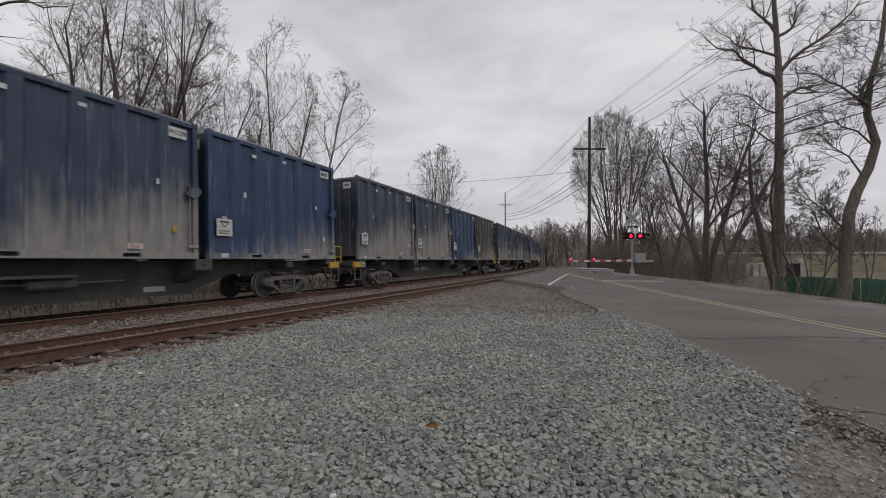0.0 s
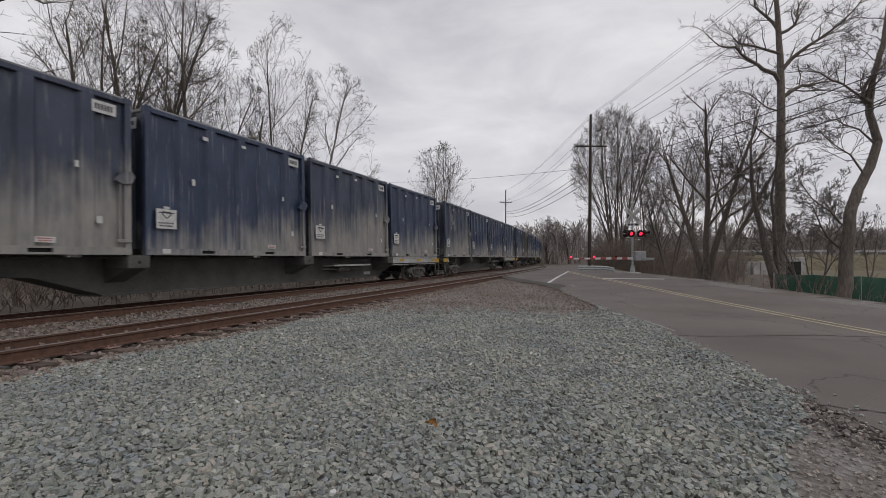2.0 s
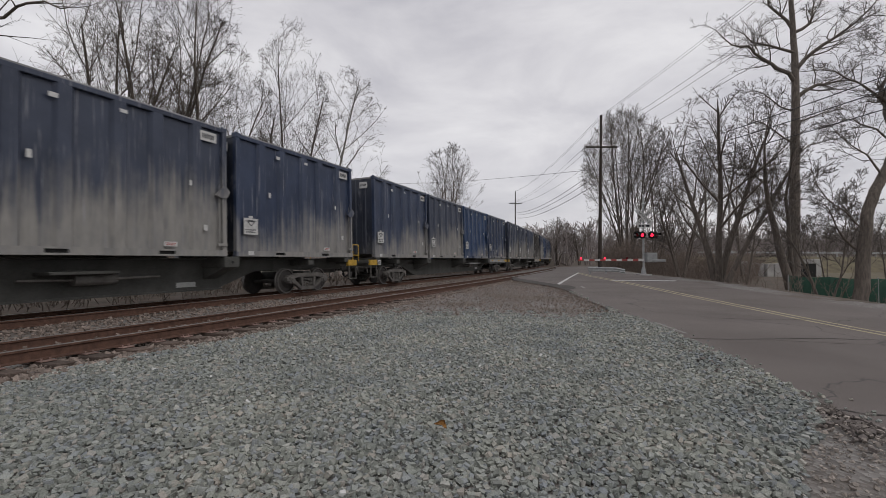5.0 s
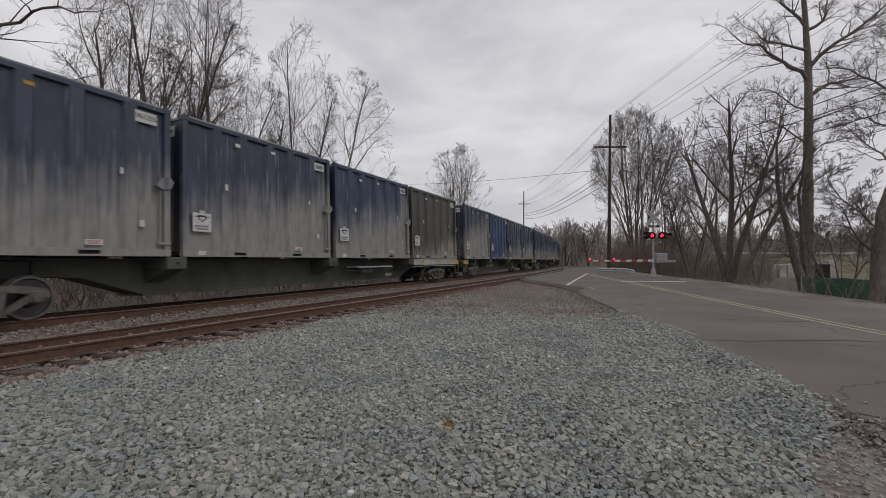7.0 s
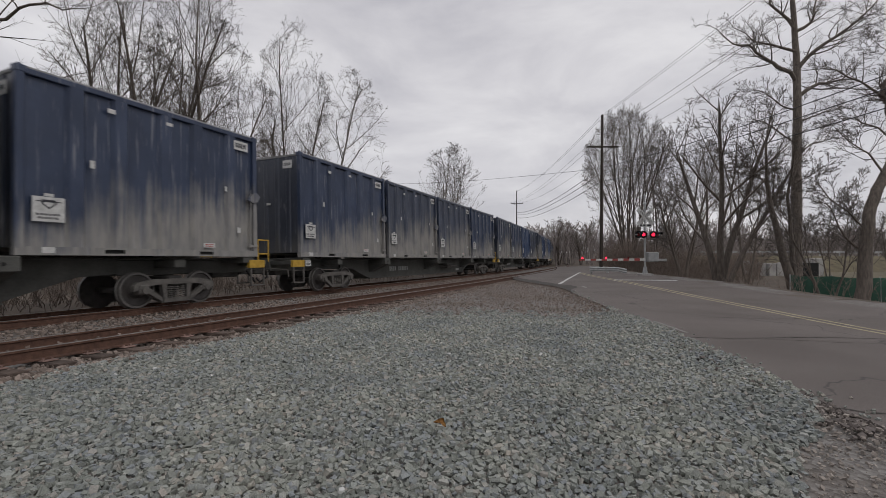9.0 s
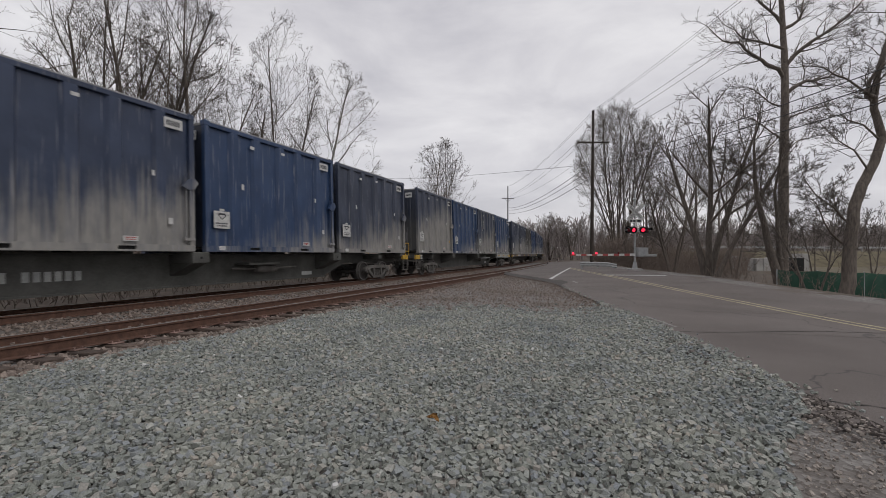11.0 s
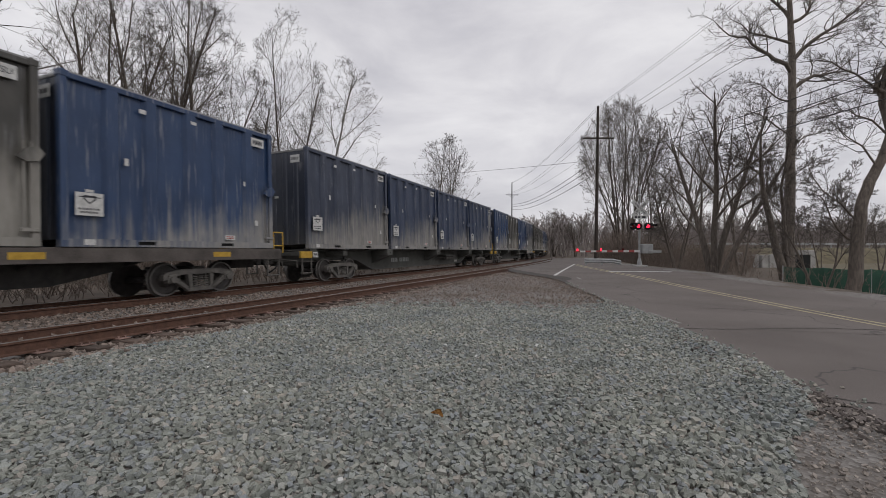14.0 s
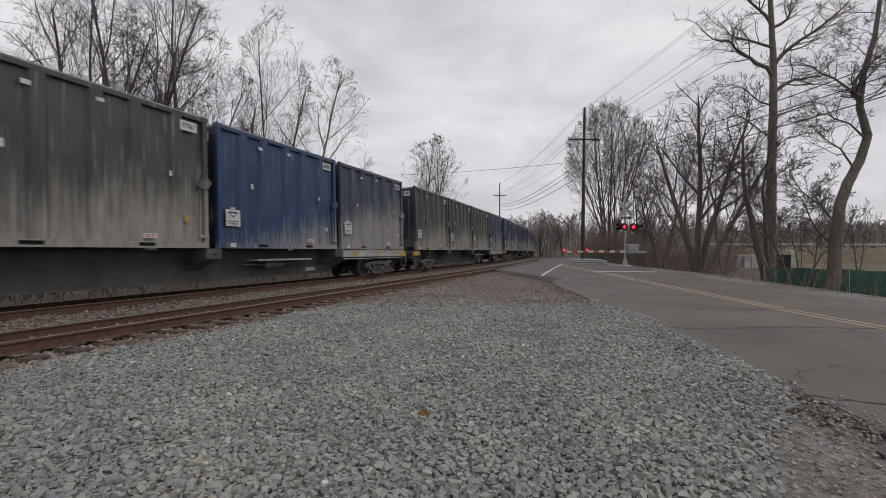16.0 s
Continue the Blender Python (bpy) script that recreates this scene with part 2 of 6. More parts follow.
# paler than near bark and twigs: distance haze is mixed into this colour
M_FARWOOD = mat("haze_paled_far_woods", (0.18, 0.155, 0.145), (0.30, 0.265, 0.25), 0.6, 0.95, 0, 0, 4, 0.2, True)
M_POLE = mat("dark_creosoted_pole", (0.03, 0.024, 0.02), (0.075, 0.06, 0.05), 6, 0.9, 0, 0.4, 40, stretch=(4, 4, 0.4))
M_WIRE = mat("dark_cable", (0.03, 0.03, 0.032), (0.06, 0.06, 0.062), 6, 0.7, 0, 0)
M_GALV = mat("galvanised_steel", (0.30, 0.31, 0.31), (0.46, 0.47, 0.47), 5, 0.55, 0.3, 0.1)
M_SIGNWHITE = mat("faded_reflective_white", (0.48, 0.48, 0.46), (0.68, 0.68, 0.66), 6, 0.6, 0, 0.05)
M_SIGNRED = mat("faded_gate_red", (0.28, 0.05, 0.045), (0.42, 0.09, 0.08), 6, 0.6, 0, 0.05)
M_REDLAMP = glow("lit_red_lens", (1.0, 0.02, 0.06), 2.2)
M_REDOFF = mat("unlit_red_lens", (0.12, 0.012, 0.014), (0.2, 0.02, 0.025), 10, 0.25, 0, 0)
M_FENCE = mat("green_fence_screen", (0.012, 0.045, 0.03), (0.028, 0.085, 0.055), 1.2, 0.85, 0, 0.3, 12)
M_CONC = mat("pale_stained_concrete", (0.26, 0.25, 0.24), (0.46, 0.45, 0.43), 1.0, 0.9, 0, 0.3, 14)
M_LEAF = mat("dry_orange_leaf", (0.30, 0.14, 0.035), (0.48, 0.26, 0.08), 40, 0.8, 0, 0.3, 120)
M_PAINT = mat("worn_white_road_paint", (0.36, 0.36, 0.35), (0.70, 0.70, 0.68), 6, 0.85, 0, 0.1, 60)
M_FADED = mat("almost_worn_off_paint", (0.15, 0.14, 0.13), (0.34, 0.33, 0.31), 9, 0.85, 0, 0.1, 60)
M_YLINE = mat("worn_yellow_road_paint", (0.27, 0.235, 0.14), (0.50, 0.44, 0.29), 4, 0.85, 0, 0.1, 60)


# ---------------------------------------------------------------- helpers for meshes
def part(name, bm, material, parent=None, label="", smooth=False):
    me = bpy.data.meshes.new(name)
    bm.to_mesh(me)
    bm.free()
    for m in material if isinstance(material, (list, tuple)) else [material]:
        me.materials.append(m)
    if smooth:
        for p in me.polygons:
            p.use_smooth = True
    ob = new(name, me)
    if parent is not None:
        ob.parent = parent
    if label:
        ob["label"] = label
    return ob


def share(name, me, parent, m=None):
    ob = new(name, me)
    ob.parent = parent
    if m is not None:
        ob.matrix_basis = m
    return ob


def box(bm, x0, x1, y0, y1, z0, z1, bevel=0.0, slot=0):
    r = bmesh.ops.create_cube(bm, size=1.0, matrix=Matrix.Translation(((x0 + x1) / 2, (y0 + y1) / 2, (z0 + z1) / 2)) @ Matrix.Diagonal((x1 - x0, y1 - y0, z1 - z0, 1)))
    fs = {f for v in r["verts"] for f in v.link_faces}
    for f in fs:
        f.material_index = slot
    if bevel:
        es = {e for f in fs for e in f.edges}
        bmesh.ops.bevel(bm, geom=list(es), offset=bevel, segments=1, affect="EDGES", profile=0.5)
    return bm


def cyl(bm, p, q, r0, r1=None, n=10, slot=0):
    p, q = Vector(p), Vector(q)
    r1 = r0 if r1 is None else r1
    m = Matrix.Translation((p + q) / 2) @ (q - p).to_track_quat("Z", "Y").to_matrix().to_4x4()
    r = bmesh.ops.create_cone(bm, cap_ends=True, segments=n, radius1=r0, radius2=r1, depth=(q - p).length, matrix=m)
    for f in {f for v in r["verts"] for f in v.link_faces}:
        f.material_index = slot
    return bm


def prism(bm, outline, axis, a, b, slot=0):
    """An outline in the plane across an axis ('x': pairs are y, z; 'y': pairs are x, z; 'z': x, y), thick from a to b."""
    def at(u, v, w):
        return {"x": (w, u, v), "y": (u, w, v), "z": (u, v, w)}[axis]
    lo = [bm.verts.new(at(u, v, a)) for u, v in outline]
    hi = [bm.verts.new(at(u, v, b)) for u, v in outline]
    fs = [bm.faces.new(lo), bm.faces.new(hi)]
    for i in range(len(lo)):
        j = (i + 1) % len(lo)
        fs.append(bm.faces.new((lo[i], lo[j], hi[j], hi[i])))
    for f in fs:
        f.material_index = slot
    bmesh.ops.recalc_face_normals(bm, faces=fs)
    return bm


def B():
    return bmesh.new()


def mesh_from(name, verts, faces, materials, smooth=False):
    me = bpy.data.meshes.new(name)
    me.from_pydata(verts, [], faces)
    for m in materials if isinstance(materials, (list, tuple)) else [materials]:
        me.materials.append(m)
    if smooth:
        for p in me.polygons:
            p.use_smooth = True
    me.update()
    return me


def soup(name, verts, faces, materials, flat=False):
    """A mesh from numpy arrays of triangles or quads."""
    me = bpy.data.meshes.new(name)
    k = faces.shape[1]
    me.vertices.add(len(verts))
    me.vertices.foreach_set("co", np.asarray(verts, np.float32).ravel())
    me.loops.add(faces.size)
    me.loops.foreach_set("vertex_index", faces.astype(np.int32).ravel())
    me.polygons.add(len(faces))
    me.polygons.foreach_set("loop_start", np.arange(0, faces.size, k, dtype=np.int32))
    me.update(calc_edges=True)
    if flat:
        me.shade_flat()
    for m in materials if isinstance(materials, (list, tuple)) else [materials]:
        me.materials.append(m)
    return me


def letters(text, size, material, parent, m, name="lettering", depth=0.004):
    """Raised letters with the built-in font, standing in the local x-y plane of the pose m."""
    cu = bpy.data.curves.new("letters", "FONT")
    cu.body, cu.size, cu.extrude, cu.align_x, cu.align_y = text, size, depth, "CENTER", "CENTER"
    tmp = new("letters", cu)
    me = bpy.data.meshes.new_from_object(tmp.evaluated_get(bpy.context.evaluated_depsgraph_get()))
    bpy.data.objects.remove(tmp)
    bpy.data.curves.remove(cu)
    me.name = name
    me.materials.clear()
    me.materials.append(material)
    return share(name, me, parent, m)


# ---------------------------------------------------------------- the line of the railway
EYE_Z = 1.32
LINE_X, LINE_TURN, LINE_BEND, LINE_STRAIGHT = -11.564, 0.372, 0.00158, 19.15
TRAIN_LAT, NEAR_LAT = -1.30, 2.70
TRAIN_Z, NEAR_Z = 0.045, 0.075
TRAIN_CANT, NEAR_CANT = 1.67, 3.2


def line(s, lat=0.0):
    """The point s metres along the railway and lat metres to its right, and its heading."""
    a, b = min(s, LINE_STRAIGHT), max(s - LINE_STRAIGHT, 0.0)
    x, y = LINE_X + a * math.sin(LINE_TURN), a * math.cos(LINE_TURN)
    h = LINE_TURN - LINE_BEND * b
    x += (math.cos(h) - math.cos(LINE_TURN)) / LINE_BEND
    y += (math.sin(LINE_TURN) - math.sin(h)) / LINE_BEND
    return x + lat * math.cos(h), y - lat * math.sin(h), h


def rail_pose(s, lat, z, cant):
    x, y, h = line(s, lat)
    return pose(x, y, z, 0, -cant, -math.degrees(h))


def lateral(x, y):
    """Metres to the right of the railway's line, on its straight part and roughly on the bend."""
    dx, dy = x - LINE_X, y
    s = dx * math.sin(LINE_TURN) + dy * math.cos(LINE_TURN)
    l = dx * math.cos(LINE_TURN) - dy * math.sin(LINE_TURN)
    b = max(s - LINE_STRAIGHT, 0.0)
    return l + LINE_BEND * b * b / 2


ROAD_LEFT = [(3.25, -8), (3.25, 2), (3.4, 4.5), (3.65, 6), (4.0, 9), (4.1, 12), (4.35, 16), (4.7, 20), (5.2, 24), (6.2, 30), (8.0, 38), (10.0, 46), (13, 58), (16, 72)]
ROAD_MID = [(7.2, -8), (7.5, 2), (7.6, 6), (7.7, 9), (7.9, 12), (8.05, 16), (8.25, 20), (8.5, 25), (8.95, 30), (10.2, 38), (11.9, 46), (15, 58), (18.5, 72)]
ROAD_RIGHT = [(10.9, -8), (11.05, 2), (11.1, 6), (11.1, 9), (11.1, 12), (11.1, 16), (11.15, 20), (11.3, 25), (11.6, 30), (12.6, 38), (14.4, 46), (17.8, 58), (22, 72)]


def along(table, y):
    for (x0, y0), (x1, y1) in zip(table, table[1:]):
        if y <= y1:
            k = (y - y0) / (y1 - y0)
            return x0 + (x1 - x0) * k
    return table[-1][0] + (y - table[-1][1]) * 0.25


def ramp01(v, a, b):
    k = min(max((v - a) / (b - a), 0.0), 1.0)
    return k * k * (3 - 2 * k)


def road_z(x, y):
    """The road climbs to the crossing and banks up towards its right side."""
    a, b = along(ROAD_LEFT, y), along(ROAD_RIGHT, y)
    k = min(max((x - a) / (b - a), 0.0), 1.15)
    return 0.015 + 0.10 * ramp01(y, 8, 30) + 0.22 * ramp01(y, 8, 26) * (1 - 0.6 * ramp01(y, 45, 70)) * k


def ground_z(x, y):
    """The lie of the land: flat gravel, the ballast bed, the road's bank, a hollow beyond the road and a low hill far off."""
    l = lateral(x, y)
    right = x - along(ROAD_RIGHT, y)
    z = -0.04 - 0.08 * ramp01(-l, -4.6, -3.9)
    z += (road_z(x, y) - 0.015) * ramp01(l, 3.2, 4.6) * (1 - ramp01(y, 75, 110))
    z += -1.2 * ramp01(right, 1.2, 9.0)
    z -= 0.5 * ramp01(-l, 6, 12)
    far = math.hypot(x, y)
    z += 15.0 * ramp01(far, 100, 400) * ramp01(right, 10, 60)
    z += 6.0 * ramp01(far, 130, 400) * (1 - ramp01(right, 10, 60))
    return z


# ---------------------------------------------------------------- ground
def ground_material():
    m = bpy.data.materials.new("stony_ground")
    m.use_nodes = True
    n, l = m.node_tree.nodes, m.node_tree.links
    b = n["Principled BSDF"]
    co = n.new("ShaderNodeTexCoord")
    vor = n.new("ShaderNodeTexVoronoi")
    vor.inputs["Scale"].default_value = 26.0
    big = n.new("ShaderNodeTexNoise")
    big.inputs["Scale"].default_value, big.inputs["Detail"].default_value = 0.35, 6
    mid = n.new("ShaderNodeTexNoise")
    mid.inputs["Scale"].default_value, mid.inputs["Detail"].default_value = 9.0, 5
    for t in (vor, big, mid):
        l.new(co.outputs["Object"], t.inputs["Vector"])
    sep = n.new("ShaderNodeSeparateColor")
    l.new(vor.outputs["Color"], sep.inputs[0])
    stone = ramp_of(n, [(0.0, (0.12, 0.112, 0.105)), (0.5, (0.20, 0.19, 0.18)), (1.0, (0.31, 0.30, 0.285))])
    l.new(sep.outputs[0], stone.inputs["Fac"])
    soil = ramp_of(n, [(0.3, (0.075, 0.058, 0.046)), (0.7, (0.165, 0.135, 0.11))])
    l.new(mid.outputs["Fac"], soil.inputs["Fac"])
    mix = n.new("ShaderNodeMix")
    mix.data_type = "RGBA"
    where = ramp_of(n, [(0.45, (0.15, 0.15, 0.15)), (0.62, (0.8, 0.8, 0.8))])
    l.new(big.outputs["Fac"], where.inputs["Fac"])
    l.new(where.outputs["Color"], mix.inputs[0])
    l.new(stone.outputs["Color"], mix.inputs[6])
    l.new(soil.outputs["Color"], mix.inputs[7])
    l.new(mix.outputs[2], b.inputs["Base Color"])
    b.inputs["Roughness"].default_value = 0.95
    bp = n.new("ShaderNodeBump")
    bp.inputs["Strength"].default_value, bp.inputs["Distance"].default_value = 0.8, 0.02
    l.new(vor.outputs["Distance"], bp.inputs["Height"])
    l.new(bp.outputs[0], b.inputs["Normal"])
    return m


M_GROUND = ground_material()
M_SCRUB = mat("dead_leaf_litter", (0.05, 0.038, 0.029), (0.135, 0.105, 0.078), 1.2, 0.95, 0, 0.8, 18)
M_GRASS = mat("dull_winter_grass", (0.075, 0.062, 0.038), (0.16, 0.135, 0.08), 0.6, 0.95, 0, 0.5, 20)


def build_ground():
    xs = sorted(set(np.round(np.concatenate([np.arange(-14, 24, 0.5), np.arange(-60, -14, 4), np.arange(24, 80, 4), np.arange(-700, -60, 40), np.arange(80, 741, 40)]), 2)))
    ys = sorted(set(np.round(np.concatenate([np.arange(-12, 40, 0.5), np.arange(40, 90, 2), np.arange(-200, -12, 20), np.arange(90, 200, 10), np.arange(200, 901, 50)]), 2)))
    verts, faces, slots = [], [], []
    for y in ys:
        for x in xs:
            bumpy = 0.012 * noise.noise((x * 0.6, y * 0.6, 0.0)) + 0.006 * noise.noise((x * 2.1, y * 2.1, 3.0))
            verts.append((x, y, ground_z(x, y) + bumpy))
    w = len(xs)
    for j in range(len(ys) - 1):
        for i in range(w - 1):
            faces.append((j * w + i, j * w + i + 1, (j + 1) * w + i + 1, (j + 1) * w + i))
            x, y = (xs[i] + xs[i + 1]) / 2, (ys[j] + ys[j + 1]) / 2
            right, l = x - along(ROAD_RIGHT, y), lateral(x, y)
            k = 0
            if right > 1.4 + noise.noise((x, y, 9.0)) * 0.8 or l < -2.1 or y > 75:
                k = 1
            if right > 24 and 45 < y < 130 and x < 95:
                k = 2
            slots.append(k)
    me = mesh_from("ground", verts, faces, [M_GROUND, M_SCRUB, M_GRASS], True)
    me.polygons.foreach_set("material_index", slots)
    ob = new("ground", me)
    return tagged(ob, "brown stony ground with leaf litter and dull winter grass", "ground", kind="structure")


ground = build_ground()


def asphalt():
    m = bpy.data.materials.new("worn_asphalt")
    m.use_nodes = True
    n, l = m.node_tree.nodes, m.node_tree.links
    b = n["Principled BSDF"]
    co = n.new("ShaderNodeTexCoord")
    big = n.new("ShaderNodeTexNoise")
    big.inputs["Scale"].default_value, big.inputs["Detail"].default_value = 0.5, 5
    fine = n.new("ShaderNodeTexNoise")
    fine.inputs["Scale"].default_value, fine.inputs["Detail"].default_value = 70, 3
    crack = n.new("ShaderNodeTexVoronoi")
    crack.feature = "DISTANCE_TO_EDGE"
    crack.inputs["Scale"].default_value = 0.15
    warp = n.new("ShaderNodeTexNoise")
    warp.inputs["Scale"].default_value, warp.inputs["Detail"].default_value = 0.8, 5
    add = n.new("ShaderNodeMix")
    add.data_type = "RGBA"
    add.blend_type = "LINEAR_LIGHT"
    add.inputs[0].default_value = 0.9
    l.new(co.outputs["Object"], add.inputs[6])
    l.new(warp.outputs["Color"], add.inputs[7])
    for t in (big, fine, warp):
        l.new(co.outputs["Object"], t.inputs["Vector"])
    l.new(add.outputs[2], crack.inputs["Vector"])
    r = ramp_of(n, [(0.3, (0.108, 0.091, 0.082)), (0.7, (0.160, 0.138, 0.126))])
    l.new(big.outputs["Fac"], r.inputs["Fac"])
    fr = ramp_of(n, [(0.3, (0.72, 0.72, 0.72)), (0.7, (1.2, 1.2, 1.2))])
    l.new(fine.outputs["Fac"], fr.inputs["Fac"])
    mul = n.new("ShaderNodeMix")
    mul.data_type, mul.blend_type = "RGBA", "MULTIPLY"
    mul.inputs[0].default_value = 1.0
    l.new(r.outputs["Color"], mul.inputs[6])
    l.new(fr.outputs["Color"], mul.inputs[7])
    cr = ramp_of(n, [(0.0, (0.8, 0.8, 0.8)), (0.0035, (0, 0, 0))])
    l.new(crack.outputs["Distance"], cr.inputs["Fac"])
    cm = n.new("ShaderNodeMix")
    cm.data_type = "RGBA"
    l.new(cr.outputs["Color"], cm.inputs[0])
    l.new(mul.outputs[2], cm.inputs[6])
    cm.inputs[7].default_value = (0.035, 0.033, 0.032, 1)
    l.new(cm.outputs[2], b.inputs["Base Color"])
    b.inputs["Roughness"].default_value = 0.82
    bp = n.new("ShaderNodeBump")
    bp.inputs["Strength"].default_value, bp.inputs["Distance"].default_value = 0.4, 0.01
    l.new(fine.outputs["Fac"], bp.inputs["Height"])
    l.new(bp.outputs[0], b.inputs["Normal"])
    return m


M_ASPHALT = asphalt()


def road_left(y):
    """The ragged left rim of the asphalt; past the gravel's tip it runs up to the rails."""
    x = along(ROAD_LEFT, y) + 0.07 * noise.noise((y * 1.7, 2.0, 0.0)) + 0.03 * noise.noise((y * 6.0, 5.0, 0.0))
    if y > 19:
        s = (y + 1.3) / 0.93
        lx = line(s, NEAR_LAT + 0.95)[0]
        x += (min(lx, x) - x) * ramp01(y, 19, 31)
    return x


def strip(name, left, right, y0, y1, step, lift, material, thick=0.0, cols=1):
    verts, faces = [], []
    ys = list(np.arange(y0, y1 + 1e-6, step))
    for y in ys:
        a, b = left(y), right(y)
        for c in range(cols + 1):
            x = a + (b - a) * c / cols
            verts.append((x, y, road_z(x, y) + lift))
    w = cols + 1
    for j in range(len(ys) - 1):
        for c in range(cols):
            faces.append((j * w + c, j * w + c + 1, (j + 1) * w + c + 1, (j + 1) * w + c))
    if thick:
        base = len(verts)
        for y in ys:
            for x, o in ((left(y), -0.05), (right(y), 0.05)):
                verts.append((x + o, y, road_z(x, y) + lift - thick))
        for j in range(len(ys) - 1):
            faces.append((j * w, (j + 1) * w, base + 2 * (j + 1), base + 2 * j))
            faces.append((j * w + cols, base + 2 * j + 1, base + 2 * (j + 1) + 1, (j + 1) * w + cols))
    return mesh_from(name, verts, faces, material)


road = new("road", strip("road", road_left, lambda y: along(ROAD_RIGHT, y) + 0.1 * noise.noise((y, 7.0, 0.0)), -8, 71, 0.25, 0.0, M_ASPHALT, 0.25, 6))
tagged(road, "worn grey two-lane asphalt road with a ragged edge", "road", kind="structure")


def road_line(name, fx, half, y0, y1, material, label):
    me = strip(name, lambda y: fx(y) - half * (1 + 0.25 * noise.noise((y * 3, half, 1.0))), lambda y: fx(y) + half * (1 + 0.25 * noise.noise((y * 3, half, 4.0))), y0, y1, 0.25, 0.004, material)
    ob = new(name, me)
    ob.parent = road
    ob["label"] = label
    return ob


road_line("centre_line", lambda y: along(ROAD_MID, y) - 0.13, 0.045, 2, 36, M_YLINE, "worn yellow centre line")
road_line("centre_line", lambda y: along(ROAD_MID, y) + 0.13, 0.045, 2, 36, M_YLINE, "worn yellow centre line")


def paint_bar(name, p, q, wide, material, label):
    """A painted bar on the road from p to q, laid in short pieces so that it follows the surface."""
    (x0, y0), (x1, y1) = p, q
    ln = math.hypot(x1 - x0, y1 - y0)
    nx, ny = -(y1 - y0) / ln * wide / 2, (x1 - x0) / ln * wide / 2
    n = max(4, int(ln / 0.4))
    verts = []
    for i in range(n + 1):
        k = i / n
        w = 1 + 0.3 * noise.noise((x0 + k * ln * 2.0, y0, 6.0))
        for sg in (-1, 1):
            x, y = x0 + (x1 - x0) * k + sg * nx * w, y0 + (y1 - y0) * k + sg * ny * w
            verts.append((x, y, road_z(x, y) + 0.006))
    faces = [(2 * i, 2 * i + 1, 2 * i + 3, 2 * i + 2) for i in range(n)]
    ob = new(name, mesh_from(name, verts, faces, material))
    ob.parent = road
    ob["label"] = label
    return ob


paint_bar("stop_line", (8.45, 24.3), (10.9, 22.6), 0.5, M_PAINT, "worn white stop line")
paint_bar("crossing_line", (5.07, 22.2), (10.1, 37.0), 0.17, M_PAINT, "worn white line beside the rails")
paint_bar("road_dash", (4.13, 8.2), (4.20, 9.6), 0.06, M_FADED, "worn white dash")
paint_bar("road_dash", (5.6, 19.5), (5.75, 20.6), 0.10, M_FADED, "worn white dash")



def crack_line(pts, wide, seed):
    """An open crack that wanders across the asphalt."""
    rnd = random.Random(seed)
    verts = []
    for (x0, y0), (x1, y1) in zip(pts, pts[1:]):
        for k in range(12):
            f = k / 12
            x, y = x0 + (x1 - x0) * f, y0 + (y1 - y0) * f + 0.05 * noise.noise((x0 + f * 3.0, seed, 0.0)) + rnd.gauss(0, 0.012)
            w = wide * rnd.uniform(0.3, 1.3)
            verts += [(x, y - w / 2, road_z(x, y) + 0.005), (x, y + w / 2, road_z(x, y) + 0.005)]
    faces = [(2 * i, 2 * i + 2, 2 * i + 3, 2 * i + 1) for i in range(len(verts) // 2 - 1)]
    ob = new("crack", mesh_from("crack", verts, faces, M_CRACK))
    ob.parent = road
    ob["label"] = "dark open crack in the asphalt"


M_CRACK = mat("dirt_filled_crack", (0.022, 0.02, 0.018), (0.06, 0.053, 0.047), 20, 0.95, 0, 0.3, 90)
# asphalt colour darkened to the shade of the rim's step
M_STEP_SHADE = mat("asphalt_step_shade", (0.030, 0.026, 0.023), (0.072, 0.062, 0.055), 2.5, 0.85, 0, 0.3, 60)
crack_line([(3.85, 7.75), (4.6, 7.6), (5.4, 7.75), (6.3, 7.8), (7.2, 7.65), (8.6, 7.75)], 0.035, 1)
crack_line([(5.0, 7.68), (6.0, 7.35), (7.4, 7.1)], 0.02, 2)
crack_line([(5.6, 10.4), (7.0, 10.1), (8.2, 10.3)], 0.03, 3)
crack_line([(3.35, 4.1), (3.8, 3.85), (4.5, 3.8)], 0.025, 4)
# flat dark strip painted for the shaded step where the ground drops off
step_shade = new("tarred_edge", strip("tarred_edge", lambda y: road_left(y) - 0.02, lambda y: road_left(y) + 0.15 + 0.75 * ramp01(y, 18, 21) * ramp01(y, 31, 25) + 0.15 * noise.noise((y * 1.3, 11.0, 0.0)), 17.5, 31, 0.25, 0.006, M_STEP_SHADE))
step_shade.parent = road
step_shade["label"] = "dark strip painted as the shaded step at the asphalt's edge"

# ---------------------------------------------------------------- rails, ties
RAIL_OUTLINE = [(-0.07, 0), (0.07, 0), (0.07, 0.012), (0.012, 0.032), (0.010, 0.125), (0.036, 0.138), (0.036, 0.165), (0.028, 0.172), (-0.028, 0.172), (-0.036, 0.165), (-0.036, 0.138), (-0.010, 0.125), (-0.012, 0.032), (-0.07, 0.012)]


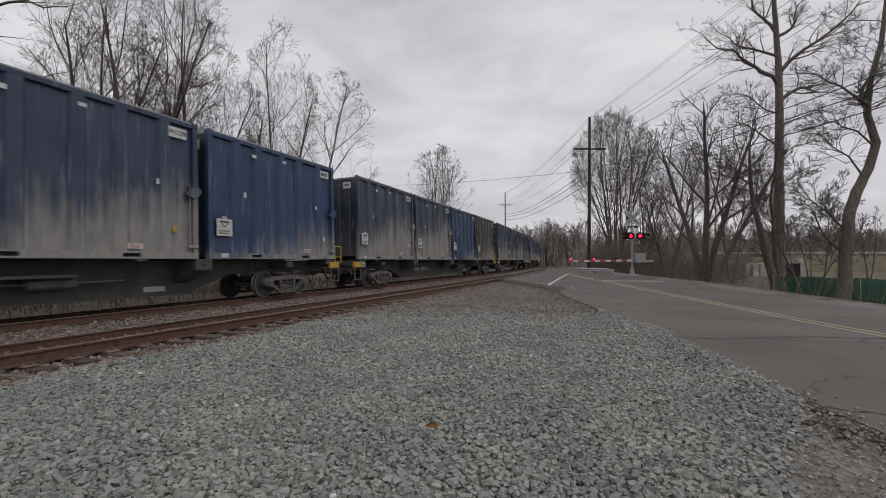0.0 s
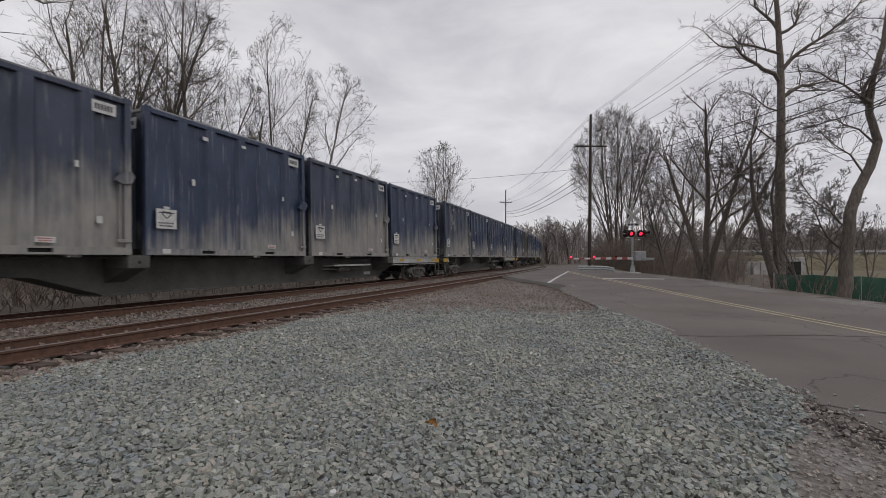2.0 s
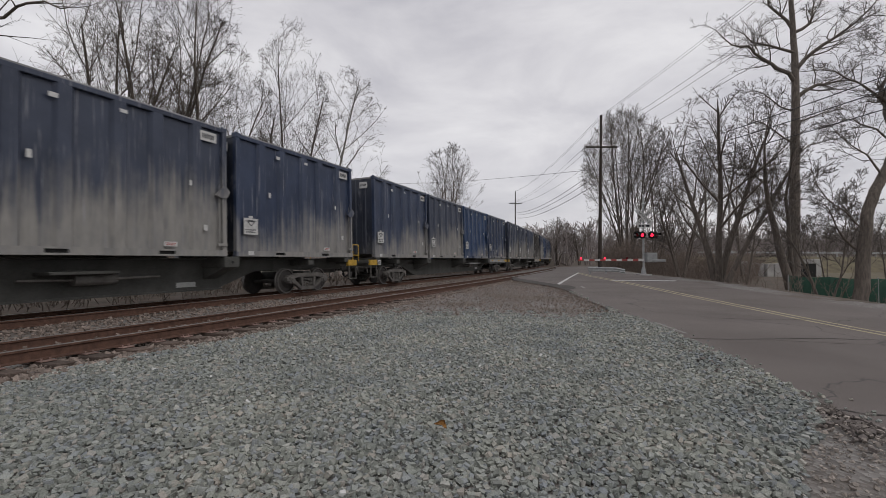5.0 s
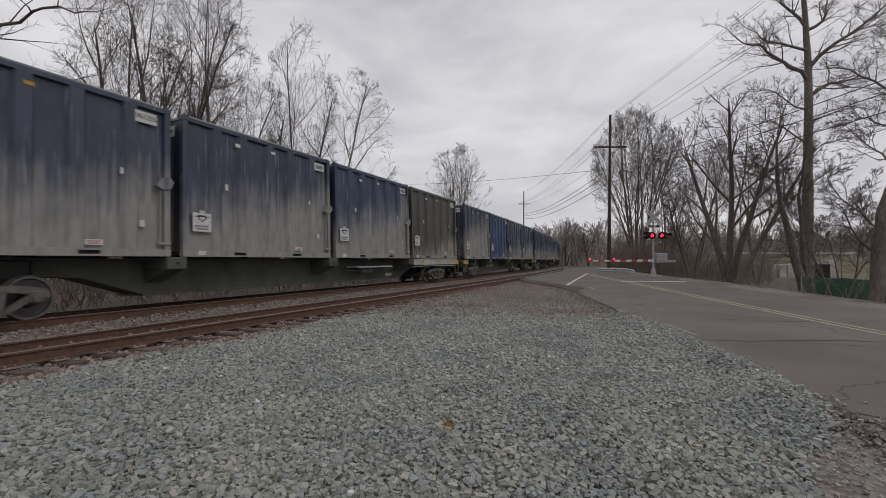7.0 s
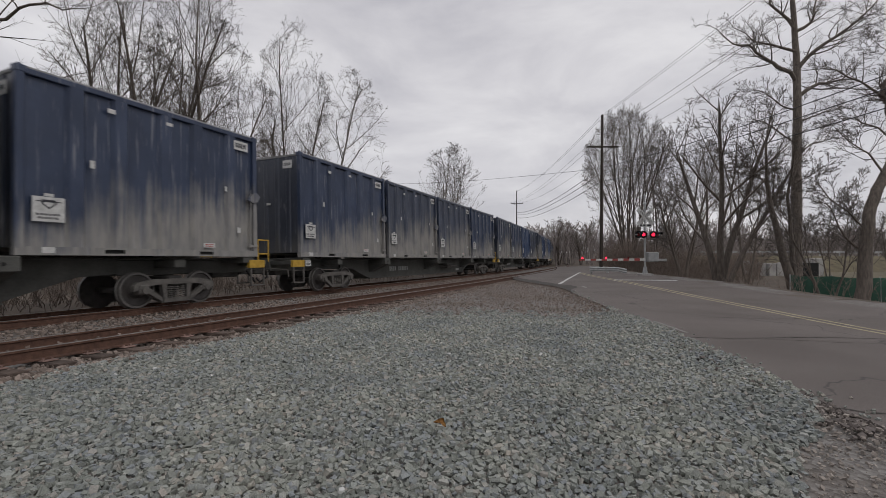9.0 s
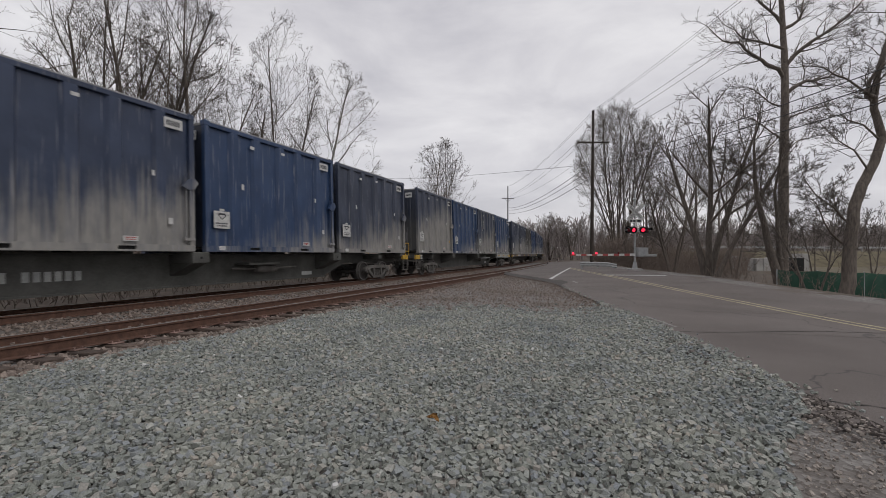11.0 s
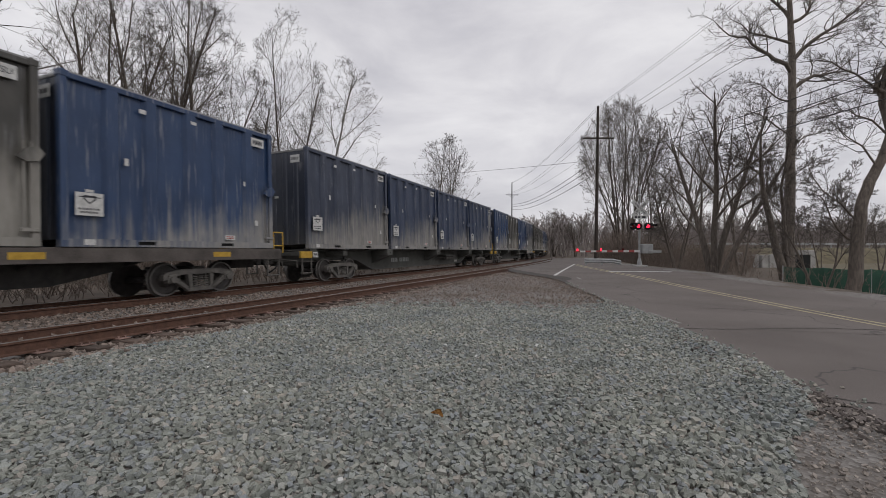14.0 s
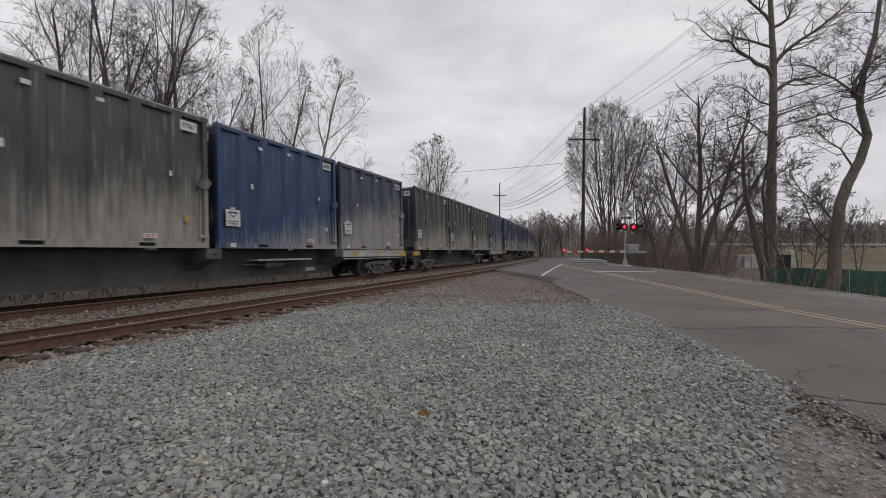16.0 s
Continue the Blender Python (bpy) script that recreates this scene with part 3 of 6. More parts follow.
def sweep_rail(name, lat, off, z, cant, s0, s1, parent):
    verts, faces, slots = [], [], []
    ss = [s0 + (s1 - s0) * i / int((s1 - s0) / 1.0) for i in range(int((s1 - s0) / 1.0) + 1)]
    n = len(RAIL_OUTLINE)
    for s in ss:
        m = rail_pose(s, lat, z, cant)
        for u, v in RAIL_OUTLINE:
            verts.append(m @ Vector((off + u, 0, v - 0.172)))
    for j in range(len(ss) - 1):
        for i in range(n):
            k = (i + 1) % n
            faces.append((j * n + i, j * n + k, (j + 1) * n + k, (j + 1) * n + i))
            slots.append(1 if i in (6, 7, 8) else 0)
    me = mesh_from(name, verts, faces, [M_RAIL, M_RAILTOP])
    me.polygons.foreach_set("material_index", slots)
    ob = new(name, me)
    ob.parent = parent
    return ob


def railway(label, lat, z, cant, s0, s1, seed):
    rnd = random.Random(seed)
    top = tagged(new("railway_track"), label, "railway track", "railway tracks", "structure")
    for off in (-0.753, 0.753):
        sweep_rail("rail", lat, off, z, cant, s0, s1, top)
    bm = box(B(), -1.3, 1.3, -0.115, 0.115, -0.18, 0.0, 0.012)
    tie = bpy.data.meshes.new("tie")
    bm.to_mesh(tie)
    bm.free()
    tie.materials.append(M_TIE)
    bm = box(B(), -0.17, 0.19, -0.09, 0.09, 0.0, 0.016, 0.004)
    for sx in (-0.1, 0.11):
        for sy in (-0.05, 0.05):
            box(bm, sx - 0.012, sx + 0.012, sy - 0.012, sy + 0.012, 0.016, 0.045)
    plate = bpy.data.meshes.new("tie_plate")
    bm.to_mesh(plate)
    bm.free()
    plate.materials.append(M_PLATE)
    s = s0
    while s < min(s1, 62):
        m = rail_pose(s, lat, z, cant) @ pose(rnd.uniform(-0.05, 0.05), 0, -0.19 + rnd.uniform(-0.012, 0.0), 0, 0, rnd.uniform(-1.5, 1.5))
        share("tie", tie, top, m)
        if lat > 0 and s < 26:
            share("tie_plate", plate, top, rail_pose(s, lat, z, cant) @ pose(0.753, 0, -0.19))
        s += 0.52 + rnd.uniform(-0.02, 0.02)
    return top


near_track = railway("empty canted railway track with rusty brown rails on weathered ties", NEAR_LAT, NEAR_Z, NEAR_CANT, -14, 150, 3)
train_track = railway("railway track under the passing container train", TRAIN_LAT, TRAIN_Z, TRAIN_CANT, -30, 300, 4)


# ---------------------------------------------------------------- containers
BOX_L, BOX_W, BOX_H = 6.06, 2.6, 3.69


def placard(parent, y, z, w, h, material=M_WHITE, name="placard", label="", x=BOX_W / 2 + 0.010):
    """A thin label stuck on the side that faces the road."""
    return part(name, box(B(), x, x + 0.006, y - w / 2, y + w / 2, z - h / 2, z + h / 2), material, parent, label)


def bars(parent, y, z, rows, w, h, material=M_BLACK, x=BOX_W / 2 + 0.017):
    bm = B()
    for r in range(rows):
        k = w * (0.95 if r % 2 == 0 else 0.8)
        zz = z + h * (0.5 - (r + 0.5) / rows)
        n = 6
        for c in range(n):
            a = y - k / 2 + k * c / n
            box(bm, x, x + 0.003, a, a + k / n * 0.62, zz - h / rows * 0.30, zz + h / rows * 0.30)
    ob = part("print_bar", bm, material, parent)
    ob["kind"] = "stuff"
    return ob


def make_container(paint, label, number="", rust_tag=False, scrawl=0, seed=0):
    rnd = random.Random(seed)
    top = tagged(new("waste_container"), label, "shipping container", "containers of the train")
    hw, hl = BOX_W / 2, BOX_L / 2
    # body: side sheets with raised stiles, end sheets, roof
    bm = B()
    panel_x = hw - 0.085
    box(bm, -panel_x, panel_x - 0.02, -hl + 0.075, hl - 0.06, 0.16, BOX_H - 0.10)
    part("body", bm, paint, top)
    for i in range(6):
        a, b = -hl + 0.07 + (BOX_L - 0.14) * i / 6, -hl + 0.07 + (BOX_L - 0.14) * (i + 1) / 6
        bulge = rnd.uniform(-0.004, 0.012)
        part("side_panel", prism(B(), [(panel_x - 0.016, a), (panel_x - 0.002, a), (panel_x + bulge, (a + b) / 2), (panel_x - 0.002, b), (panel_x - 0.016, b)], "z", 0.165, BOX_H - 0.12), paint, top)
    part("end_wall", box(B(), -panel_x + 0.01, panel_x - 0.03, -hl + 0.06, -hl + 0.072, 0.16, BOX_H - 0.12), M_ENDWALL, top, "dark end wall")
    stile = [(-0.20, 0.0), (-0.13, 0.092), (0.13, 0.092), (0.20, 0.0)]
    for sgn in (1, -1):
        for i in range(1, 6):
            y = -hl + BOX_L * i / 6.0 + (0.05 if i % 2 else -0.05)
            part("side_stile", prism(B(), [(sgn * (panel_x + d), y + u) for u, d in stile], "z", 0.17, BOX_H - 0.13), paint, top)
    for x in (-0.75, -0.25, 0.25, 0.75):
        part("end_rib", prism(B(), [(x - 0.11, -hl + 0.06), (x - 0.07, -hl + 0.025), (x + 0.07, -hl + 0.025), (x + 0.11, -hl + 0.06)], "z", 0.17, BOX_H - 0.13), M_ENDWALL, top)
    for sx in (-1, 1):
        for sy in (-1, 1):
            bm = box(B(), *sorted((sx * (hw - 0.13), sx * (hw + 0.012))), *sorted((sy * (hl - 0.15), sy * hl)), 0.13, BOX_H - 0.1, 0.012)
            part("corner_post", bm, paint, top)
            bm = box(B(), *sorted((sx * (hw - 0.16), sx * (hw + 0.02))), *sorted((sy * (hl - 0.18), sy * (hl + 0.012))), BOX_H - 0.125, BOX_H + 0.012, 0.01)
            box(bm, *sorted((sx * (hw - 0.11), sx * (hw - 0.05))), *sorted((sy * (hl - 0.12), sy * (hl - 0.06))), BOX_H + 0.012, BOX_H + 0.055)
            part("corner_casting", bm, paint, top)
    for sgn in (-1, 1):
        bm = box(B(), *sorted((sgn * (hw - 0.12), sgn * (hw + 0.008))), -hl + 0.16, hl - 0.16, BOX_H - 0.14, BOX_H - 0.02, 0.012)
        part("top_rail", bm, paint, top)
        bm = B()
        z0, z1 = 0.0, 0.17
        cuts = [-hl, -1.42, -0.98, 0.98, 1.42, hl]
        xa, xb = sgn * (hw - 0.14), sgn * (hw + 0.010)
        levels = [z0, z0 + 0.045, z1 - 0.04, z1]
        grid = {(i, j, k): bm.verts.new((x, y, z)) for i, y in enumerate(cuts) for j, z in enumerate(levels) for k, x in enumerate((xa, xb))}
        solid = {(i, j) for i in range(5) for j in range(3) if not (j == 1 and i in (1, 3))}
        for i, j in solid:
            for k in (0, 1):
                bm.faces.new([grid[i, j, k], grid[i + 1, j, k], grid[i + 1, j + 1, k], grid[i, j + 1, k]])
            for (ni, nj), (p, q) in {(i - 1, j): ((i, j), (i, j + 1)), (i + 1, j): ((i + 1, j), (i + 1, j + 1)), (i, j - 1): ((i, j), (i + 1, j)), (i, j + 1): ((i, j + 1), (i + 1, j + 1))}.items():
                if (ni, nj) not in solid:
                    bm.faces.new([grid[(*p, 0)], grid[(*q, 0)], grid[(*q, 1)], grid[(*p, 1)]])
        bmesh.ops.recalc_face_normals(bm, faces=bm.faces[:])
        part("bottom_rail", bm, paint, top)
        for a, b in ((1, 2), (3, 4)):
            # black block paints the shade inside the pocket
            bm = box(B(), *sorted((sgn * (hw - 0.12), sgn * (hw - 0.05))), cuts[a], cuts[b], z0 + 0.045, z1 - 0.04)
            part("fork_pocket", bm, M_SLOT, top)
    bm = B()
    box(bm, -hw + 0.1, hw - 0.1, -hl + 0.04, hl - 0.04, BOX_H - 0.1, BOX_H - 0.03)
    part("roof_cover", bm, M_TRIM, top, "dusty grey roof cover with a rolled rim")
    for sgn in (-1, 1):
        bm = cyl(B(), (sgn * (hw - 0.06), -hl + 0.1, BOX_H + 0.0), (sgn * (hw - 0.06), hl - 0.1, BOX_H + 0.0), 0.035, n=6)
        part("roof_rim", bm, M_TRIM, top)
    # door gear at the far end
    for dx, r in ((0.055, 0.026), (-0.06, 0.020)):
        part("locking_bar", cyl(B(), (hw + 0.03, hl - 0.22 + dx, 0.3), (hw + 0.03, hl - 0.22 + dx, 2.05), r, n=6), paint, top)
    bm = prism(B(), [(hl - 0.42, 1.72), (hl - 0.25, 1.92), (hl - 0.06, 1.97), (hl + 0.05, 1.85), (hl - 0.05, 1.68), (hl - 0.25, 1.64)], "x", hw + 0.005, hw + 0.085)
    part("door_latch", bm, paint, top)
    bm = box(B(), hw + 0.0, hw + 0.05, hl - 0.34, hl - 0.02, 0.28, 0.36, 0.01)
    part("bar_keeper", bm, paint, top)
    # labels
    plate = placard(top, hl - 0.62, BOX_H - 0.37, 0.52, 0.27, name="number_plate", label="white number plate")
    if number:
        letters(number, 0.17 if len(number) < 8 else 0.12, M_BLACK, plate, Matrix.Translation((hw + 0.018, hl - 0.62, BOX_H - 0.37)) @ pose(0, 0, 0, 90, 0, 90), "number")
    else:
        o = bars(plate, hl - 0.62, BOX_H - 0.37, 1, 0.42, 0.22)
    shield = placard(top, -hl + 0.55, 0.92, 0.56, 0.50, name="operator_sign", label="white sign with a dark shield")
    bm = prism(B(), [(-hl + 0.43, 1.11), (-hl + 0.67, 1.11), (-hl + 0.68, 1.03), (-hl + 0.55, 0.92), (-hl + 0.42, 1.03)], "x", hw + 0.017, hw + 0.021)
    part("shield_mark", bm, M_BLACK, shield)
    bm = prism(B(), [(-hl + 0.46, 1.06), (-hl + 0.64, 1.06), (-hl + 0.64, 1.03), (-hl + 0.55, 0.955), (-hl + 0.46, 1.03)], "x", hw + 0.0215, hw + 0.024)
    part("shield_centre", bm, M_WHITE, shield)
    part("shield_band", box(B(), hw + 0.017, hw + 0.022, -hl + 0.33, -hl + 0.77, 1.065, 1.085), M_BLACK, shield)
    bars(shield, -hl + 0.55, 0.78, 2, 0.46, 0.14)
    placard(top, -hl + 0.55, 1.21, 0.16, 0.06, M_REDTAG if rust_tag else M_WHITE, "small_tag")
    placard(top, -hl + 1.35, 1.98, 0.09, 0.17, name="small_tag")
    placard(top, -hl + 1.75, BOX_H - 0.42, 0.17, 0.10, name="small_tag")
    placard(top, -hl + 3.15, BOX_H - 0.34, 0.17, 0.08, M_YELLOW if rnd.random() < 0.4 else M_WHITE, "small_tag")
    placard(top, hl - 1.18, 1.95, 0.075, 0.14, name="small_tag")
    placard(top, hl - 0.72, 0.78, 0.12, 0.16, M_YELLOW if rnd.random() < 0.3 else M_WHITE, "small_tag")
    low = placard(top, hl - 1.75, 0.30, 0.36, 0.12, name="notice", label="white notice strip")
    bars(low, hl - 1.75, 0.30, 2, 0.3, 0.09, M_REDTAG)
    placard(top, -hl + 0.55, 0.10, 0.22, 0.12, name="small_tag")
    # labels on the end that faces back along the train
    ey = -hl + 0.018
    e = part("end_plate", box(B(), 0.55, 0.95, ey, ey + 0.006, BOX_H - 0.52, BOX_H - 0.24), M_WHITE, top, "white number plate on the end wall")
    bm = B()
    for i in range(5):
        box(bm, 0.60 + i * 0.062, 0.638 + i * 0.062, ey - 0.003, ey, BOX_H - 0.43, BOX_H - 0.33)
    part("print_bar", bm, M_BLACK, e)["kind"] = "stuff"
    part("small_tag", box(B(), -0.20, -0.02, ey, ey + 0.006, 1.9, 1.98), M_WHITE, top)
    x = hw + 0.012

    def stroke(pts, r, name, label):
        """A sprayed or run line of paint over the sheet and its stiles."""
        bm = B()
        for (a, b), (c, d) in zip(pts, pts[1:]):
            cyl(bm, (x, a, b), (x, c, d), r, n=4)
        part(name, bm, M_CHALK, top, label)

    if scrawl == 1:
        stroke([(-hl + 1.5 + 0.095 * k + 0.13 * math.sin(k * 1.9), 0.57 + 0.20 * math.sin(k * 1.25 + 0.6) + 0.08 * math.sin(k * 3.1)) for k in range(13)], 0.016, "chalk_scrawl", "white sprayed scrawl")
        stroke([(-hl + 2.55, 0.42), (-hl + 2.8, 0.62), (-hl + 3.1, 0.92)], 0.016, "chalk_scrawl", "white sprayed scrawl")
    elif scrawl == 2:
        for k in range(7):
            y0, z0, z1 = hl - 0.82 + 0.09 * k, BOX_H - 0.52 - rnd.uniform(0, 0.2), rnd.uniform(0.6, 2.2)
            stroke([(y0 + 0.05 * f + rnd.gauss(0, 0.012), z0 + (z1 - z0) * f) for f in (0, 0.2, 0.4, 0.6, 0.8, 1.0)], 0.012 if k % 3 else 0.022, "paint_run", "pale run of paint below the plate")
    elif scrawl == 3:
        for k in range(9):
            y0, z0 = -hl + 1.05 + 0.13 * k + rnd.gauss(0, 0.06), 3.2 - 0.07 * k + rnd.gauss(0, 0.12)
            stroke([(y0 + rnd.gauss(0, 0.05), z0 - f * rnd.uniform(0.6, 1.1)) for f in (0, 0.3, 0.6, 1.0)], 0.012, "scratch", "pale scratch in the paint")
    elif scrawl == 4:
        stroke([(-0.15, 2.3), (-0.02, 2.0), (-0.12, 1.95), (0.05, 1.55), (-0.05, 1.5), (0.1, 1.2)], 0.018, "chalk_scrawl", "white chalked zigzag")
        stroke([(0.1, 2.2), (0.2, 1.9), (0.12, 1.85), (0.28, 1.5)], 0.016, "chalk_scrawl", "white chalked zigzag")
    return top


# ---------------------------------------------------------------- flatcars
AXLE_R = 0.44


def make_truck(parent, y):
    """A two-axle truck; its axles run across, its side frames face the road."""
    t = new("truck")
    t.parent = parent
    t.matrix_basis = pose(0, y, 0)
    for a in (-0.88, 0.88):
        part("axle", cyl(B(), (-0.95, a, AXLE_R), (0.95, a, AXLE_R), 0.075, n=8), M_WHEEL, t)
        for sx in (-1, 1):
            # a turned wheel: flange, worn tread, dished plate and hub
            turned = [(0.675, AXLE_R - 0.10), (0.675, AXLE_R + 0.022), (0.70, AXLE_R + 0.022), (0.715, AXLE_R), (0.815, AXLE_R - 0.004), (0.815, AXLE_R - 0.05), (0.77, AXLE_R - 0.07), (0.755, 0.2), (0.83, 0.15), (0.85, 0.10), (0.85, 0.0)]
            bm = B()
            n = 30
            rings = [[bm.verts.new((sx * x, a + r * math.cos(2 * math.pi * k / n), AXLE_R + r * math.sin(2 * math.pi * k / n))) for k in range(n)] for x, r in turned[:-1]]
            for q, (u, v) in enumerate(zip(rings, rings[1:])):
                for k in range(n):
                    f = bm.faces.new((u[k], u[(k + 1) % n], v[(k + 1) % n], v[k]))
                    f.material_index = 1 if 1 < q < 5 else 0
            bm.faces.new(rings[-1])
            bm.faces.new(rings[0])
            bmesh.ops.recalc_face_normals(bm, faces=bm.faces[:])
            part("wheel", bm, [M_WHEEL, M_TREAD], t, "steel wheel with a bright worn rim")
    for sx in (-1, 1):
        x0, x1 = sorted((sx * 0.92, sx * 1.06))
        bm = B()
        prism(bm, [(-1.12, 0.55), (-1.05, 0.62), (-0.6, 0.70), (0.6, 0.70), (1.05, 0.62), (1.12, 0.55), (1.12, 0.42), (0.85, 0.50), (0.55, 0.56), (-0.55, 0.56), (-0.85, 0.50), (-1.12, 0.42)], "x", x0, x1)
        for k in (-1, 1):
            prism(bm, [(k * 0.98, 0.50), (k * 0.78, 0.52), (k * 0.36, 0.20), (k * 0.36, 0.10)], "x", x0, x1)
            prism(bm, [(k * 0.42, 0.58), (k * 0.28, 0.58), (k * 0.28, 0.2), (k * 0.36, 0.2)], "x", x0, x1)
        prism(bm, [(-0.42, 0.10), (0.42, 0.10), (0.42, 0.21), (-0.42, 0.21)], "x", x0, x1)
        part("side_frame", bm, M_TRUCK, t, "dusty cast side frame")
        for a in (-0.88, 0.88):
            bm = box(B(), *sorted((sx * 0.86, sx * 1.10)), a - 0.13, a + 0.13, 0.34, 0.58, 0.03)
            cyl(bm, (sx * 1.08, a, AXLE_R), (sx * 1.15, a, AXLE_R), 0.09, n=10)
            part("axle_box", bm, M_TRUCK, t)
        bm = B()
        for k in (-0.17, 0.0, 0.17):
            for i in range(6):
                zz = 0.225 + i * 0.05
                cyl(bm, (sx * 0.99, k, zz), (sx * 0.99, k, zz + 0.028), 0.078, n=8)
        part("spring_nest", bm, M_TRUCK, t)["kind"] = "stuff"
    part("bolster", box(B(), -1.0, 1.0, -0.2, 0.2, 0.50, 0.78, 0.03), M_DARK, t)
    for k in (-0.42, 0.42):
        part("brake_beam", cyl(B(), (-0.75, k, 0.40), (0.75, k, 0.40), 0.045, n=6), M_DARK, t)
    return t


def end_gear(car, sgn, half, yellow=True):
    y = sgn * half
    a, b = sorted((y - sgn * 0.02, y - sgn * 0.34))
    part("end_platform", box(B(), -1.22, 1.22, a, b, 1.02, 1.16, 0.01), M_SILL, car)
    for sx in (-1, 1):
        x0, x1 = sorted((sx * 1.20, sx * 1.30))
        c = y - sgn * 0.42
        part("end_panel", box(B(), x0, x1, c - 0.36, c + 0.26, 0.93, 1.17, 0.008), M_YELLOW if yellow else M_SILL, car, "dirty yellow end panel")
        if sgn < 0:
            label_plate = part("white_label", box(B(), *sorted((sx * 1.30, sx * 1.306)), c + 0.3, c + 0.58, 0.95, 1.15), M_WHITE, car)
            bm = B()
            for zz in (1.0, 1.05, 1.10):
                box(bm, *sorted((sx * 1.306, sx * 1.309)), c + 0.33, c + 0.55, zz - 0.012, zz + 0.012)
            part("print_bar", bm, M_BLACK, label_plate)["kind"] = "stuff"
        bm = B()
        for k in (-0.27, 0.24):
            box(bm, *sorted((sx * 1.23, sx * 1.285)), c + k - 0.022, c + k + 0.022, 0.40, 0.94, 0.006)
        box(bm, *sorted((sx * 1.17, sx * 1.29)), c - 0.29, c + 0.262, 0.375, 0.415, 0.006)
        part("stirrup_step", bm, M_TRUCK, car, "dusty steel stirrup step")
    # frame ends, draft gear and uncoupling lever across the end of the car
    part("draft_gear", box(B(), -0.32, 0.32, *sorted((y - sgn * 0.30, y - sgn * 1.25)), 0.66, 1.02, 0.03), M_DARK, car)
    bm = cyl(B(), (0.1, y + sgn * 0.06, 0.92), (1.18, y + sgn * 0.06, 0.84), 0.016, n=6)
    cyl(bm, (1.18, y + sgn * 0.06, 0.84), (1.22, y + sgn * 0.06, 0.60), 0.016, n=6)
    part("uncoupling_lever", bm, M_TRUCK, car)
    part("coupler", cyl(box(B(), -0.12, 0.12, *sorted((y, y + sgn * 0.46)), 0.72, 0.98, 0.03), (0, y - sgn * 0.9, 0.86), (0, y + sgn * 0.05, 0.86), 0.11, n=8), M_DARK, car, "dark knuckle coupler")
    bm = B()
    hose = [(0.35, y, 0.85), (0.38, y + sgn * 0.2, 0.6), (0.30, y + sgn * 0.42, 0.45), (0.18, y + sgn * 0.45, 0.6)]
    for p, r in zip(hose, hose[1:]):
        cyl(bm, p, r, 0.03, n=6)
    part("brake_hose", bm, M_SLOT, car)


def hand_loop(car, sgn, half, material=M_YELLOW, label="yellow hand loop"):
    """The upright hand rail over the end panel, in line with the car's side."""
    a, b = sgn * (half - 0.40), sgn * (half + 0.03)
    for sx in (-1, 1):
        x = sx * 1.26
        bm = B()
        for p, q in (((x, a, 1.12), (x, a, 1.80)), ((x, a, 1.80), (x, b, 1.80)), ((x, b, 1.80), (x, b, 1.12)), ((x, a, 1.36), (x, b, 1.36))):
            cyl(bm, p, q, 0.022, n=6)
        part("hand_loop", bm, material, car, label)


def deck_bracket(car, y):
    bm = box(B(), -1.33, 1.33, y - 0.27, y + 0.27, 0.95, 1.262, 0.02)
    part("cross_bearer", bm, M_SILL, car, "grey bearer under the container ends")
    for sx in (-1, 1):
        # black disc drawn as the shaded inside of a hole
        part("bearer_hole", cyl(B(), (sx * 1.325, y, 1.10), (sx * 1.336, y, 1.10), 0.04, n=10), M_SLOT, car)
        bm = prism(B(), [(sx * 0.42, 0.62), (sx * 1.26, 0.96), (sx * 0.42, 0.96)], "y", y - 0.24, y + 0.24)
        part("gusset", bm, M_SILL, car)


